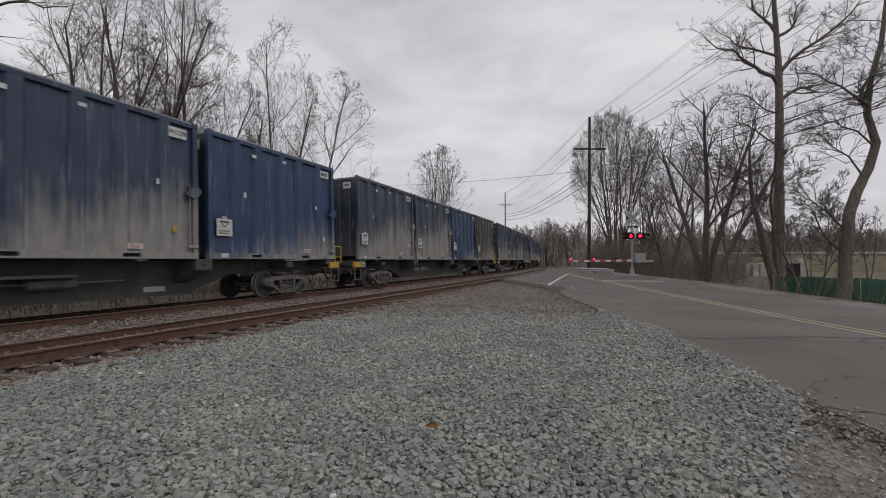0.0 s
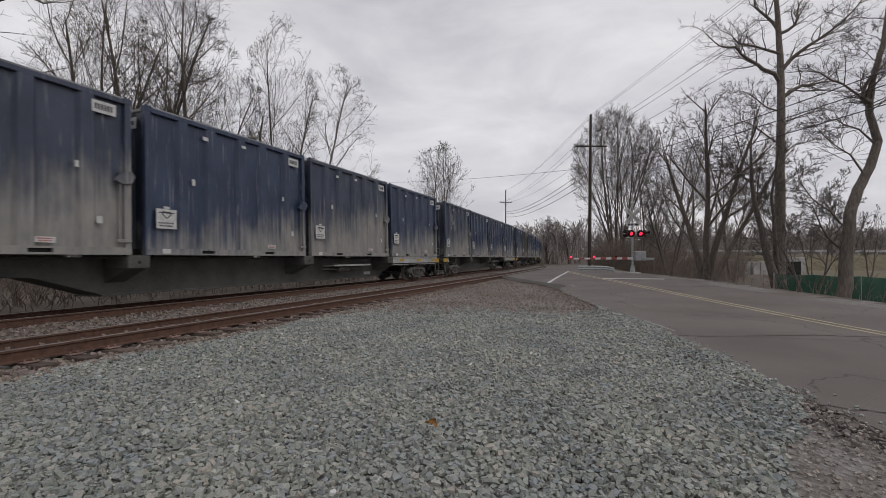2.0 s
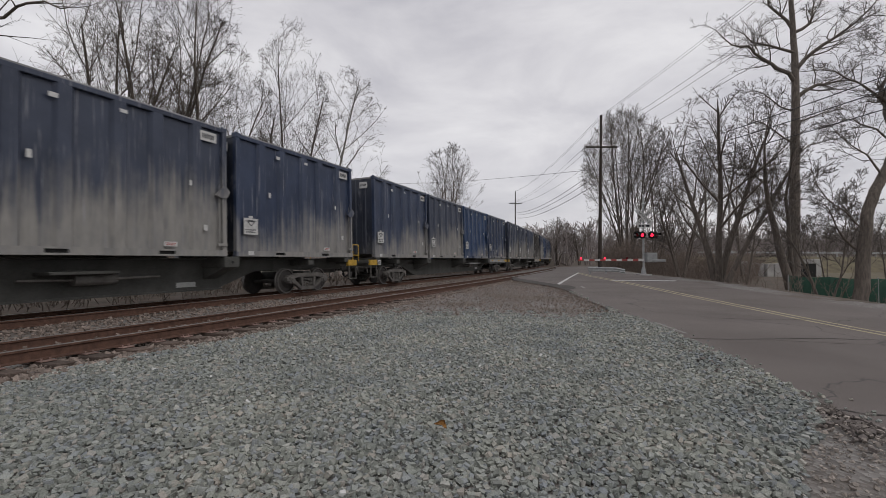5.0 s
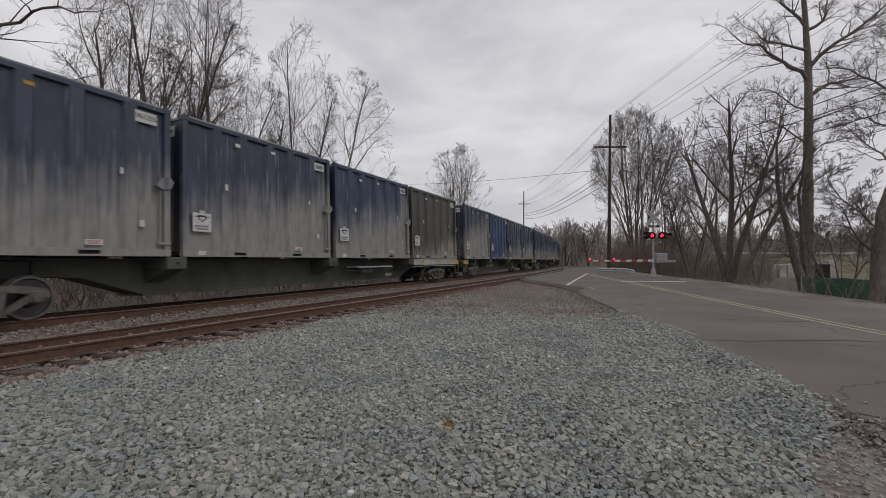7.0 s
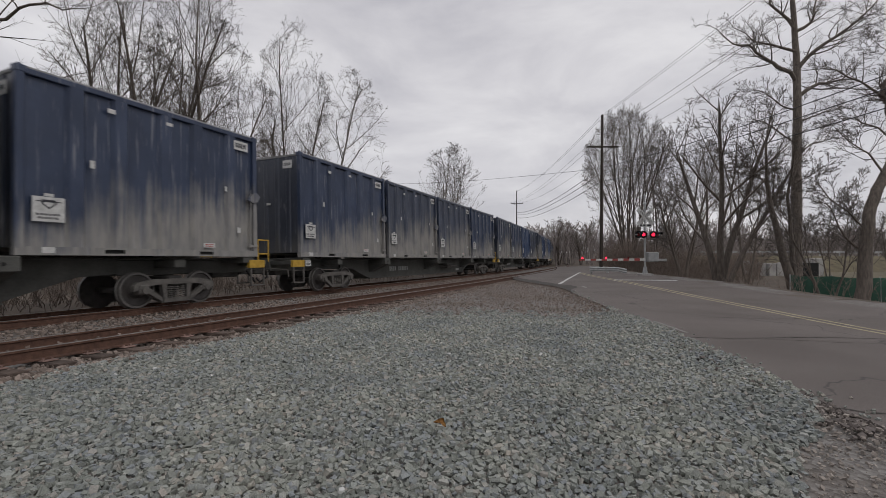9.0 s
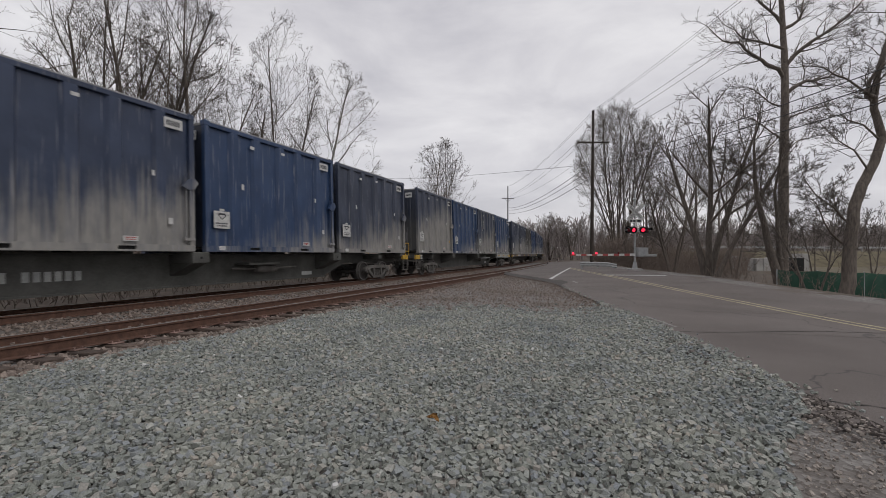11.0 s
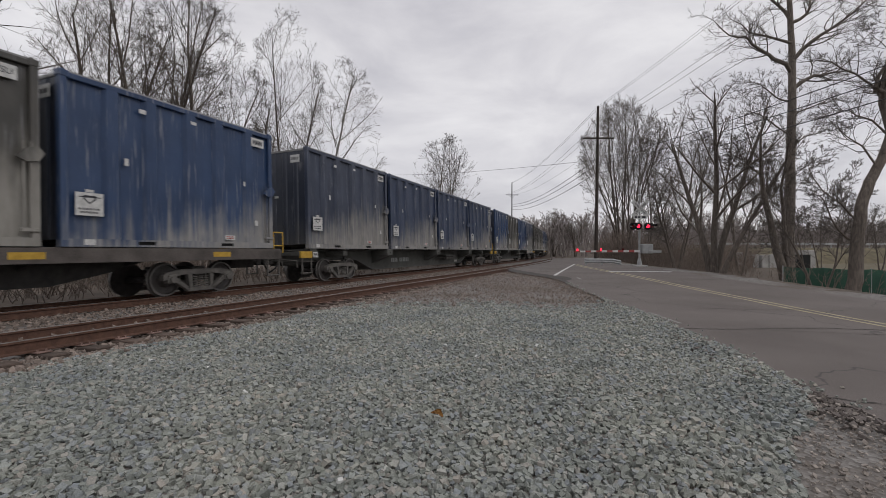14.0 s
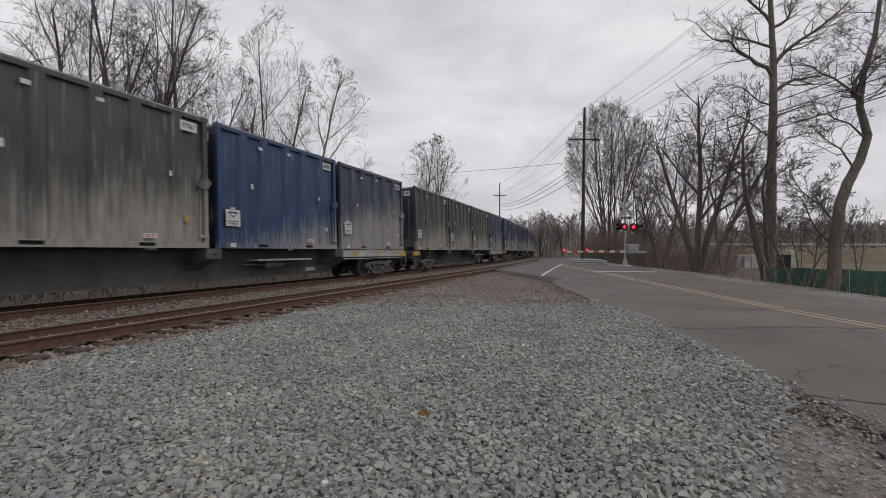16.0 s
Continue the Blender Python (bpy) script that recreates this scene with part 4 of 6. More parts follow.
def make_spine_car(label, pale_end=False, mark=""):
    car = tagged(new("spine_car"), label, "railway flatcar", "cars of the train")
    half = 13.1
    out = [(-9.0, 1.2), (9.0, 1.2), (9.0, 0.86), (8.1, 0.80), (6.7, 0.34), (-6.7, 0.34), (-8.1, 0.80), (-9.0, 0.86)]
    bm = prism(B(), out, "x", -0.42, 0.42)
    prism(bm, [(-6.75, 0.30), (6.75, 0.30), (6.75, 0.345), (-6.75, 0.345)], "x", -0.52, 0.52)
    part("centre_sill", bm, M_SILL, car, "deep dusty grey fishbelly sill")
    part("end_sill", box(B(), -0.36, 0.36, -half, -9.0, 0.80, 1.2, 0.02), M_SILL, car)
    part("end_sill", box(B(), -0.36, 0.36, 9.0, half, 0.80, 1.2, 0.02), M_SILL, car)
    part("top_flange", box(B(), -0.62, 0.62, -12.9, 12.9, 1.203, 1.235), M_SILL, car)
    for y in (-6.40, 0.0, 6.40):
        deck_bracket(car, y)
    for y in (-12.3, 12.3):
        part("end_bearer", box(B(), -1.28, 1.28, y - 0.2, y + 0.2, 1.09, 1.262, 0.015), M_SILL, car)
    for y in (-10.1, 10.1):
        make_truck(car, y)
        part("truck_bearer", box(B(), -1.2, 1.2, y - 0.16, y + 0.16, 0.98, 1.19, 0.02), M_SILL, car)
    for sgn in (-1, 1):
        end_gear(car, sgn, half)
    if pale_end:
        hand_loop(car, 1, half, M_TRUCK, "grey hand loop")
    else:
        hand_loop(car, 1, half)
    # brake gear hung on the sill
    bm = box(B(), 0.45, 1.05, 2.0, 4.9 if pale_end else 3.4, 0.86, 0.93, 0.01)
    part("brake_walkway", bm, M_PALE if pale_end else M_SILL, car, "grey bracket with brake rods")
    bm = cyl(B(), (0.72, 2.6, 0.74), (0.72, 3.5, 0.74), 0.13, n=12)
    cyl(bm, (0.72, 3.5, 0.74), (0.72, 4.6, 0.76), 0.03, n=6)
    cyl(bm, (0.72, 1.6, 0.76), (0.72, 2.6, 0.74), 0.03, n=6)
    part("brake_cylinder", bm, M_TRUCK, car)
    part("sill_label", box(B(), 0.421, 0.427, 5.3, 5.9, 0.42, 0.56), M_PALE, car)
    if mark:
        bm = B()
        for i in range(11):
            if i != 4:
                box(bm, 0.421, 0.426, -4.6 + i * 0.2, -4.47 + i * 0.2, 0.62, 0.84)
        part("car_mark", bm, M_PALE, car, "faded white car mark")["kind"] = "stuff"
    if pale_end:
        bm = box(B(), 1.18, 1.29, 6.65, 12.62, 0.93, 1.20, 0.01)
        box(bm, 1.14, 1.32, 6.65, 12.62, 1.20, 1.235)
        box(bm, -1.29, -1.18, 6.65, 12.62, 0.93, 1.235, 0.01)
        part("side_sill", bm, M_PALE, car, "pale grey side sill with yellow reflectors")
        for y in (7.7, 9.9, 12.0):
            part("reflector", box(B(), 1.291, 1.297, y - 0.25, y + 0.25, 1.03, 1.15), M_YELLOW, car)
        part("side_rod", cyl(B(), (1.24, 6.8, 0.86), (1.24, 12.5, 0.86), 0.02, n=6), M_PALE, car)
    return car


def make_flat_car(label):
    car = tagged(new("flat_deck_car"), label, "railway flatcar", "cars of the train")
    half = 13.1
    part("deck", box(B(), -1.27, 1.27, -13.0, 13.0, 1.17, 1.262, 0.01), M_BROWN, car)
    for sx in (-1, 1):
        bm = box(B(), *sorted((sx * 1.22, sx * 1.30)), -13.0, 13.0, 0.94, 1.25, 0.01)
        box(bm, *sorted((sx * 1.2, sx * 1.335)), -13.0, 13.0, 0.93, 0.96)
        part("side_sill", bm, M_BROWN, car, "weathered grey-brown side sill")
        for y in (-11.9, -9.3, -2.4, 2.0, 6.0, 10.6):
            part("reflector", box(B(), *sorted((sx * 1.301, sx * 1.306)), y - 0.3, y + 0.3, 1.02, 1.16), M_YELLOW, car)
    bm = B()
    for i in range(10):
        if i != 4:
            box(bm, 1.301, 1.306, -8.3 + i * 0.2, -8.16 + i * 0.2, 0.99, 1.18)
    part("car_mark", bm, M_WHITE, car, "white car mark")["kind"] = "stuff"
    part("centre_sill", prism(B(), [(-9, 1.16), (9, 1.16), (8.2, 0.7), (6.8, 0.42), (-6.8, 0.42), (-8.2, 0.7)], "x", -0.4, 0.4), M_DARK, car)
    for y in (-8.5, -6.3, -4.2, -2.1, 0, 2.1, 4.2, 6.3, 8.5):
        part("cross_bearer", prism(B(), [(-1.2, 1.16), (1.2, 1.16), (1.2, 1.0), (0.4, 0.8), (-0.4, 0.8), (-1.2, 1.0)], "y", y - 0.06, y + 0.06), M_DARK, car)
    for y in (-10.1, 10.1):
        make_truck(car, y)
    for sgn in (-1, 1):
        end_gear(car, sgn, half, sgn < 0)
    hand_loop(car, 1, half)
    return car


SPEED = 21.5
CAR_STARTS = [-59.2, -32.3, -5.4, 21.5, 48.55, 75.45, 102.65, 129.5, 156.4, 183.35, 210.47, 237.3, 264.1, 291.75, 318.65, 345.6, 372.5, 399.4, 426.3, 453.2]
# s spine, p spine with a pale side sill at its end, f flat deck
CAR_KINDS = "sssspp" "spps" "sspf" "spps" "ss"
# b blue, B fresh blue, d dusty blue, g grey
LOADS = ["bbdb", "bdbb", "bbbB", "ddBg", "dbdb", "dbbb", "bgdb", "bdBb", "ddbg", "dBdb", "bddb", "dbBd", "dBdB", "ddgB", "dbbb", "BgBd", "gggb", "bdbb", "dbgb", "bbdb"]
NUMBERS = {(2, 2): "901208", (14, 3): "900418", (5, 1): "900527", (8, 0): "901355", (12, 2): "900884", (12, 3): "900059", (13, 1): "901842", (12, 0): "900004"}
CONTAINER_LABELS = {
    "b": "faded blue steel waste container riding on a flatcar",
    "B": "bright clean blue steel waste container on a flatcar",
    "d": "blue steel waste container coated with pale road dust",
    "g": "weathered dark grey steel waste container on a flatcar"}
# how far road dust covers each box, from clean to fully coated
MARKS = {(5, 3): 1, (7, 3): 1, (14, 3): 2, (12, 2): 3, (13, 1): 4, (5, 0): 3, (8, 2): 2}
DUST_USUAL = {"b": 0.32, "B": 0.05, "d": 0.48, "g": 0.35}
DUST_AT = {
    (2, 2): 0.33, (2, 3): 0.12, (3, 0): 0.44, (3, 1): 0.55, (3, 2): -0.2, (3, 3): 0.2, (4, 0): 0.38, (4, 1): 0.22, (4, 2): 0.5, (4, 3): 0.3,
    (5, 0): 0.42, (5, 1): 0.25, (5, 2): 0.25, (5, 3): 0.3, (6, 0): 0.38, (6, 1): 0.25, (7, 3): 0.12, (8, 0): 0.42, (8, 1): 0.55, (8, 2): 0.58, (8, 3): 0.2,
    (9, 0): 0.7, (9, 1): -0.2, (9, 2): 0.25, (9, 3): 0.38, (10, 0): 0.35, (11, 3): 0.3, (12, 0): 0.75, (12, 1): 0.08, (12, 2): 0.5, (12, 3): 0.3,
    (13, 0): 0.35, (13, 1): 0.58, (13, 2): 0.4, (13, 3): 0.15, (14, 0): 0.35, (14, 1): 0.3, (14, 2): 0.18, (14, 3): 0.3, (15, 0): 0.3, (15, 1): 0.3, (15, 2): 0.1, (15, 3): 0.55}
PAINTS = {"b": M_BLUE, "B": M_BRIGHT, "d": M_DUSTY, "g": M_GREY}
movers = []


def build_train():
    cars = {
        "s": make_spine_car("grey spine car with deep centre sill and yellow ends", mark="m"),
        "p": make_spine_car("grey spine car with a pale side sill at one end", True),
        "f": make_flat_car("weathered brown flat-deck car with yellow reflectors")}
    boxes = {k: make_container(PAINTS[k], CONTAINER_LABELS[k], seed=i) for i, k in enumerate("bBdg")}
    grey = make_container(M_GREY, CONTAINER_LABELS["g"], "ETSU", seed=9)
    boxes["g"].name = "waste_container_plain"
    scrawled = make_container(M_BLUE, "faded blue waste container with white sprayed scrawl", scrawl=1, seed=5)
    used = set()
    first = {}
    for i, start in enumerate(CAR_STARTS):
        kind = CAR_KINDS[i]
        if kind in used:
            car = copy_thing(cars[kind], Matrix())
        else:
            car = cars[kind]
            used.add(kind)
        movers.append((car, start + 12.63, Matrix.Identity(4)))
        for k, c in enumerate(LOADS[i]):
            at = Matrix.Translation((0, -12.63 + 6.40 * k + BOX_L / 2, 1.2755))
            if (i, k) in NUMBERS:
                ob = make_container(PAINTS[c], CONTAINER_LABELS[c], NUMBERS[(i, k)], scrawl=MARKS.get((i, k), 0), seed=i * 4 + k)
            elif c == "g":
                ob = copy_thing(grey, Matrix()) if "G" in first else grey
                first["G"] = 1
            elif (i, k) in MARKS and MARKS[(i, k)] != 1:
                ob = make_container(PAINTS[c], CONTAINER_LABELS[c] + ", scratched and marked", scrawl=MARKS[(i, k)], seed=i * 4 + k)
            elif (i, k) in MARKS:
                ob = copy_thing(scrawled, Matrix()) if "S" in first else scrawled
                first["S"] = 1
            else:
                ob = copy_thing(boxes[c], Matrix()) if c in first else boxes[c]
                first[c] = 1
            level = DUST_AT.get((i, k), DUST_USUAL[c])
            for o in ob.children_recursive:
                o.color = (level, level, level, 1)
            movers.append((ob, start + 12.63, at))
    for o in [boxes["g"], *boxes["g"].children_recursive]:
        bpy.data.objects.remove(o)


build_train()


# ---------------------------------------------------------------- trees
def tubes(segs, sides):
    """Tapered tubes for rows of x0 y0 z0 x1 y1 z1 r0 r1, as vertices and quads."""
    a = np.asarray(segs, float)
    p, q, r0, r1 = a[:, 0:3], a[:, 3:6], a[:, 6:7], a[:, 7:8]
    d = q - p
    d /= np.linalg.norm(d, axis=1, keepdims=True) + 1e-9
    ref = np.where(np.abs(d[:, 2:3]) < 0.95, np.array([[0, 0, 1.0]]), np.array([[1.0, 0, 0]]))
    p = p - d * r0 * 0.35
    u = np.cross(d, ref)
    u /= np.linalg.norm(u, axis=1, keepdims=True) + 1e-9
    v = np.cross(d, u)
    ang = np.arange(sides) * 2 * np.pi / sides
    ring = u[:, None, :] * np.cos(ang)[None, :, None] + v[:, None, :] * np.sin(ang)[None, :, None]
    verts = np.concatenate([p[:, None, :] + ring * r0[:, None, :], q[:, None, :] + ring * r1[:, None, :]], axis=1)
    n = len(a)
    i = np.arange(sides)
    k = (i + 1) % sides
    quad = np.stack([i, k, k + sides, i + sides], axis=1)
    faces = (np.arange(n) * 2 * sides)[:, None, None] + quad[None]
    return verts.reshape(-1, 3), faces.reshape(-1, 4)


def grow(rnd, segs, p, d, length, r, level, spec):
    """One limb as a winding chain of pieces that thins to its tip, with smaller limbs set alternately along it."""
    n = max(2, int(spec["pieces"][level]))
    step = length / n
    up, wob = spec["up"][level], spec["wobble"][level]
    p, d = Vector(p), Vector(d).normalized()
    rr = r
    joints = []
    drift = Vector((rnd.gauss(0, wob), rnd.gauss(0, wob), 0)) * 0.5
    for i in range(n):
        d = (d + drift + Vector((rnd.gauss(0, wob), rnd.gauss(0, wob), rnd.gauss(0, wob) * 0.7 + up))).normalized()
        if rnd.random() < 0.3:
            drift = Vector((rnd.gauss(0, wob), rnd.gauss(0, wob), rnd.gauss(0, wob))) * 0.5
        q = p + d * step
        cx, cz, rx, rz = spec["crown"]
        if i and ((q.x - cx) / rx) ** 2 + (q.y / rx) ** 2 + ((q.z - cz) / rz) ** 2 > 1 + rnd.uniform(-0.12, 0.16) and q.z > cz * 0.5:
            segs[-1] = (*segs[-1][:7], spec["thin"], level)
            break
        r2 = max(r * (1 - (i + 1) / n * 0.88), spec["thin"])
        segs.append((*p, *q, rr, r2, level))
        joints.append((p, q, d.copy(), rr))
        p, rr = q, r2
    branch(rnd, segs, joints, length, level, spec)


def branch(rnd, segs, joints, length, level, spec, share=1.0):
    """Smaller limbs along a limb that is already laid."""
    if level >= len(spec["kids"]):
        return
    kids = int(round(spec["kids"][level] * share))
    n = len(joints)
    bare = spec["bare"] if level == 0 else 0.18
    turn = rnd.uniform(0, 2 * math.pi)
    for k in range(kids):
        f = bare + (1 - bare) * (k + rnd.uniform(0.2, 0.9)) / kids
        j = joints[min(int(f * n), n - 1)]
        base = j[0].lerp(j[1], rnd.random())
        side = j[2].orthogonal().normalized()
        turn += 2.4 + rnd.uniform(-0.5, 0.5)
        side.rotate(Matrix.Rotation(turn, 3, j[2]))
        a = radians(rnd.gauss(spec["angle"][level], 9))
        nd = j[2] * math.cos(a) + side * math.sin(a)
        if level > 0 and nd.z < -0.25:
            nd.z *= 0.3
        g = (f - bare) / (1 - bare)
        ln = length * spec["ratio"][level] * (1.1 - 0.62 * g) * rnd.uniform(0.7, 1.2)
        grow(rnd, segs, base, nd, ln, max(j[3] * spec["thick"] * rnd.uniform(0.8, 1.1), spec["thin"]), level + 1, spec)


SPEC = dict(pieces=[16, 9, 6, 4, 2], up=[0.015, 0.045, 0.045, 0.03, 0.02], wobble=[0.03, 0.06, 0.09, 0.12, 0.14], kids=[12, 8, 6, 2], bare=0.24, angle=[42, 44, 44, 42], ratio=[0.48, 0.48, 0.46, 0.5], thick=0.5, thin=0.0075, crown=(0, 20, 60, 60))


def spec_with(**k):
    s = dict(SPEC)
    s.update(k)
    return s


def make_tree(label, x, y, z, stems, height, radius, seed, spec=SPEC, lean=(0, 0), spread=0.0, bark=None, bend=None, twig=None, branch_from=2, limbs_at=(), shoots=4, group="bare trees by the railway"):
    """A bare tree: trunks (or one bent along given points) and a crown of limbs and twigs."""
    rnd = random.Random(seed)
    top = tagged(new("bare_tree"), label, "tree", group)
    top.location = (x, y, z)
    segs = []
    if bend:
        pts = [Vector(b) for b in bend]
        total = len(pts) - 1
        for i in range(total):
            r0, r1 = radius * (1 - 0.72 * i / total), radius * (1 - 0.72 * (i + 1) / total)
            fine_pts = [pts[i].lerp(pts[i + 1], k / 3) + (Vector((rnd.gauss(0, 0.1), rnd.gauss(0, 0.1), 0)) * r0 if 0 < k < 3 else Vector()) for k in range(4)]
            for k in range(3):
                segs.append((*fine_pts[k], *fine_pts[k + 1], r0 + (r1 - r0) * k / 3, r0 + (r1 - r0) * (k + 1) / 3, 0))
            if i >= branch_from:
                for _ in range(shoots):
                    base = pts[i].lerp(pts[i + 1], rnd.random())
                    ang = rnd.uniform(0, 2 * math.pi)
                    nd = Vector((math.cos(ang), math.sin(ang), rnd.uniform(0.2, 0.9)))
                    grow(rnd, segs, base, nd, height * rnd.uniform(0.15, 0.30), max(r1 * rnd.uniform(0.14, 0.26), 0.025), 1, spec)
        grow(rnd, segs, pts[-1], pts[-1] - pts[-2], height * 0.35, radius * 0.25, 1, spec)
        # great limbs: sideways and upward steps from the trunk, with a depth drift of their own
        for r, path in limbs_at:
            drift = rnd.uniform(-0.35, 0.35)
            q = [Vector((x, drift * math.hypot(x - path[0][0], z - path[0][1]), z)) for x, z in path]
            joints, length = [], sum((b - a).length for a, b in zip(q, q[1:]))
            for k, (a, b) in enumerate(zip(q, q[1:])):
                ra, rb = r * (1 - 0.8 * k / (len(q) - 1)), r * (1 - 0.8 * (k + 1) / (len(q) - 1))
                m = a.lerp(b, 0.5) + Vector((rnd.gauss(0, 0.06), rnd.gauss(0, 0.1), rnd.gauss(0, 0.06))) * (b - a).length
                for u, v, ru, rv in ((a, m, ra, (ra + rb) / 2), (m, b, (ra + rb) / 2, rb)):
                    segs.append((*u, *v, ru, rv, 1))
                    joints.append((u, v, (v - u).normalized(), ru))
            branch(rnd, segs, joints, length * 0.85, 1, spec, 1.9)
            grow(rnd, segs, q[-1], q[-1] - q[-2], length * 0.3, r * 0.2, 2, spec)
    else:
        for k in range(stems):
            a = 2 * math.pi * k / max(stems, 1) + rnd.uniform(-0.5, 0.5)
            off = Vector((math.cos(a), math.sin(a), 0)) * (spread * 0.8 if stems > 1 else 0)
            d = Vector((math.cos(a) * spread + lean[0], math.sin(a) * spread + lean[1], 1))
            grow(rnd, segs, off, d, height * rnd.uniform(0.72, 0.90), radius * rnd.uniform(0.75, 1.05), 0, spec)
    thick = [s[:8] for s in segs if s[8] == 0]
    limbs = [s[:8] for s in segs if s[8] == 1]
    fine = [s[:8] for s in segs if s[8] > 1]
    s0 = thick[0]
    thick.insert(0, (s0[0], s0[1], s0[2] - 0.6, s0[0], s0[1], s0[2] + 0.25, s0[6] * 1.5, s0[6] * 1.02))
    v, f = tubes(thick, 9)
    o = new("trunk", soup("trunk", v, f, bark or M_BARK))
    o.parent = top
    v, f = tubes(limbs, 5)
    o = new("bough", soup("bough", v, f, bark or M_BARK))
    o["kind"] = "stuff"
    o.parent = top
    v, f = tubes(fine, 3)
    o = new("crown", soup("crown", v, f, twig or M_TWIG))
    o["kind"] = "stuff"
    o.parent = top
    return top


def at_view(px, dist):
    """A place by the share of its sideways to its forward distance."""
    return px * dist, dist


FAN = spec_with(angle=[34, 38, 42, 42], bare=0.2, up=[0.012, 0.035, 0.04, 0.03, 0.01], thin=0.0085)
FARFAN = spec_with(angle=[30, 34, 40, 40], bare=0.15, up=[0.01, 0.02, 0.03, 0.02, 0.0], kids=[10, 6, 4, 2], ratio=[0.46, 0.46, 0.46, 0.5], thin=0.0125)
OVAL = spec_with(angle=[34, 40, 42, 42], bare=0.16, up=[0.01, 0.06, 0.06, 0.04, 0.02], ratio=[0.36, 0.46, 0.46, 0.5], kids=[15, 8, 6, 2])
DOME = spec_with(angle=[26, 30, 36, 40], bare=0.2, up=[0.005, 0.012, 0.02, 0.02, 0.0], wobble=[0.03, 0.05, 0.07, 0.09, 0.1], kids=[10, 6, 5, 2], ratio=[0.5, 0.46, 0.46, 0.5], thin=0.0115)
GNARLED = spec_with(angle=[52, 50, 48, 46], wobble=[0.05, 0.13, 0.16, 0.17, 0.16], up=[0.02, 0.05, 0.06, 0.05, 0.02], kids=[10, 8, 6, 4], ratio=[0.36, 0.52, 0.52, 0.5], thin=0.0068)

TREES = [
    # sideways share, distance, stems, height, radius, spread, lean x, seed, spec, look, crown: offset, middle height, half width, half height
    (-0.745, 31, 3, 25, 0.19, 0.14, 0.0, 11, FAN, "d", (-0.5, 12.5, 4.6, 10)),
    (-0.665, 32, 3, 27, 0.21, 0.13, 0.08, 12, FAN, "d", (0.5, 13, 5.0, 12)),
    (-0.600, 33, 2, 27, 0.19, 0.10, 0.08, 13, FAN, "d", (0.8, 13, 4.4, 11)),
    (-0.535, 34, 2, 22, 0.14, 0.14, 0.05, 14, FAN, "d", (1.0, 11, 3.6, 7.6)),
    (-0.86, 33, 2, 14, 0.12, 0.2, 0.0, 19, FAN, "d", (0, 9, 3.5, 6)),
    (-0.372, 40, 3, 30, 0.16, 0.08, 0.01, 15, OVAL, "d", (0.6, 13.5, 3.5, 10)),
    (-0.256, 44, 1, 26, 0.21, 0.0, 0.02, 16, spec_with(angle=[44, 44, 44, 42], bare=0.3, kids=[14, 7, 5, 3], wobble=[0.04, 0.08, 0.11, 0.13, 0.15]), "p", (0.7, 12.4, 4.6, 8.0)),
    (-0.455, 50, 2, 18, 0.16, 0.12, 0.0, 17, FAN, "d", (0, 10, 4.5, 7)),
    (-0.012, 78, 5, 26, 0.17, 0.2, 0.0, 18, DOME, "d", (0.3, 12, 6.3, 9.4)),
    (0.165, 130, 2, 9, 0.2, 0.2, 0.0, 20, FARFAN, "d", (0, 5, 4, 4)),
    (0.228, 112, 3, 14, 0.2, 0.2, 0.0, 21, FARFAN, "d", (0, 6, 4, 6)),
    (0.275, 100, 3, 10, 0.2, 0.2, 0.0, 22, FARFAN, "d", (0, 5, 4, 5)),
    (0.378, 60, 12, 27, 0.15, 0.24, 0.0, 23, DOME, "d", (0, 12, 5.9, 9.6)),
    (0.44, 66, 3, 20, 0.15, 0.18, 0.0, 24, FARFAN, "d", (0, 10.5, 4, 8)),
    (0.495, 42, 4, 17, 0.13, 0.2, 0.0, 26, FAN, "d", (0.4, 8.5, 2.9, 6.5)),
    (0.572, 26, 3, 14, 0.19, 0.16, 0.02, 27, dict(FAN, kids=[10, 6, 5, 2]), "d", (0.4, 7.0, 3.3, 5.2)),
    (0.592, 25, 1, 12, 0.15, 0.14, 0.22, 33, dict(FAN, kids=[8, 6, 5, 2]), "d", (1.2, 6.0, 2.6, 4.6)),
    (0.63, 44, 2, 14, 0.13, 0.2, 0.0, 28, FAN, "d", (0, 8, 3.5, 6)),
    (0.80, 58, 2, 9, 0.10, 0.2, 0.0, 30, FARFAN, "d", (0, 5, 3.5, 4.5)),
    (0.93, 57, 2, 10, 0.10, 0.2, 0.0, 31, FARFAN, "d", (0, 5, 3.5, 5)),
    (0.88, 70, 2, 12, 0.12, 0.2, 0.0, 32, FARFAN, "d", (0, 6, 4, 6)),
]
LABELS_TREE = {"d": "tall leafless tree with dark grey-brown branches", "p": "leafless sycamore with pale grey bark and fine twigs"}
for share_x, dist, stems, height, radius, spread, lean_x, seed, spec, look_of, crown in TREES:
    tx, ty = at_view(share_x, dist)
    make_tree(LABELS_TREE[look_of], tx, ty, ground_z(tx, ty) - 0.05, stems, height, radius, seed, dict(spec, crown=crown), (lean_x, 0), spread, M_PALEBARK if look_of == "p" else None)

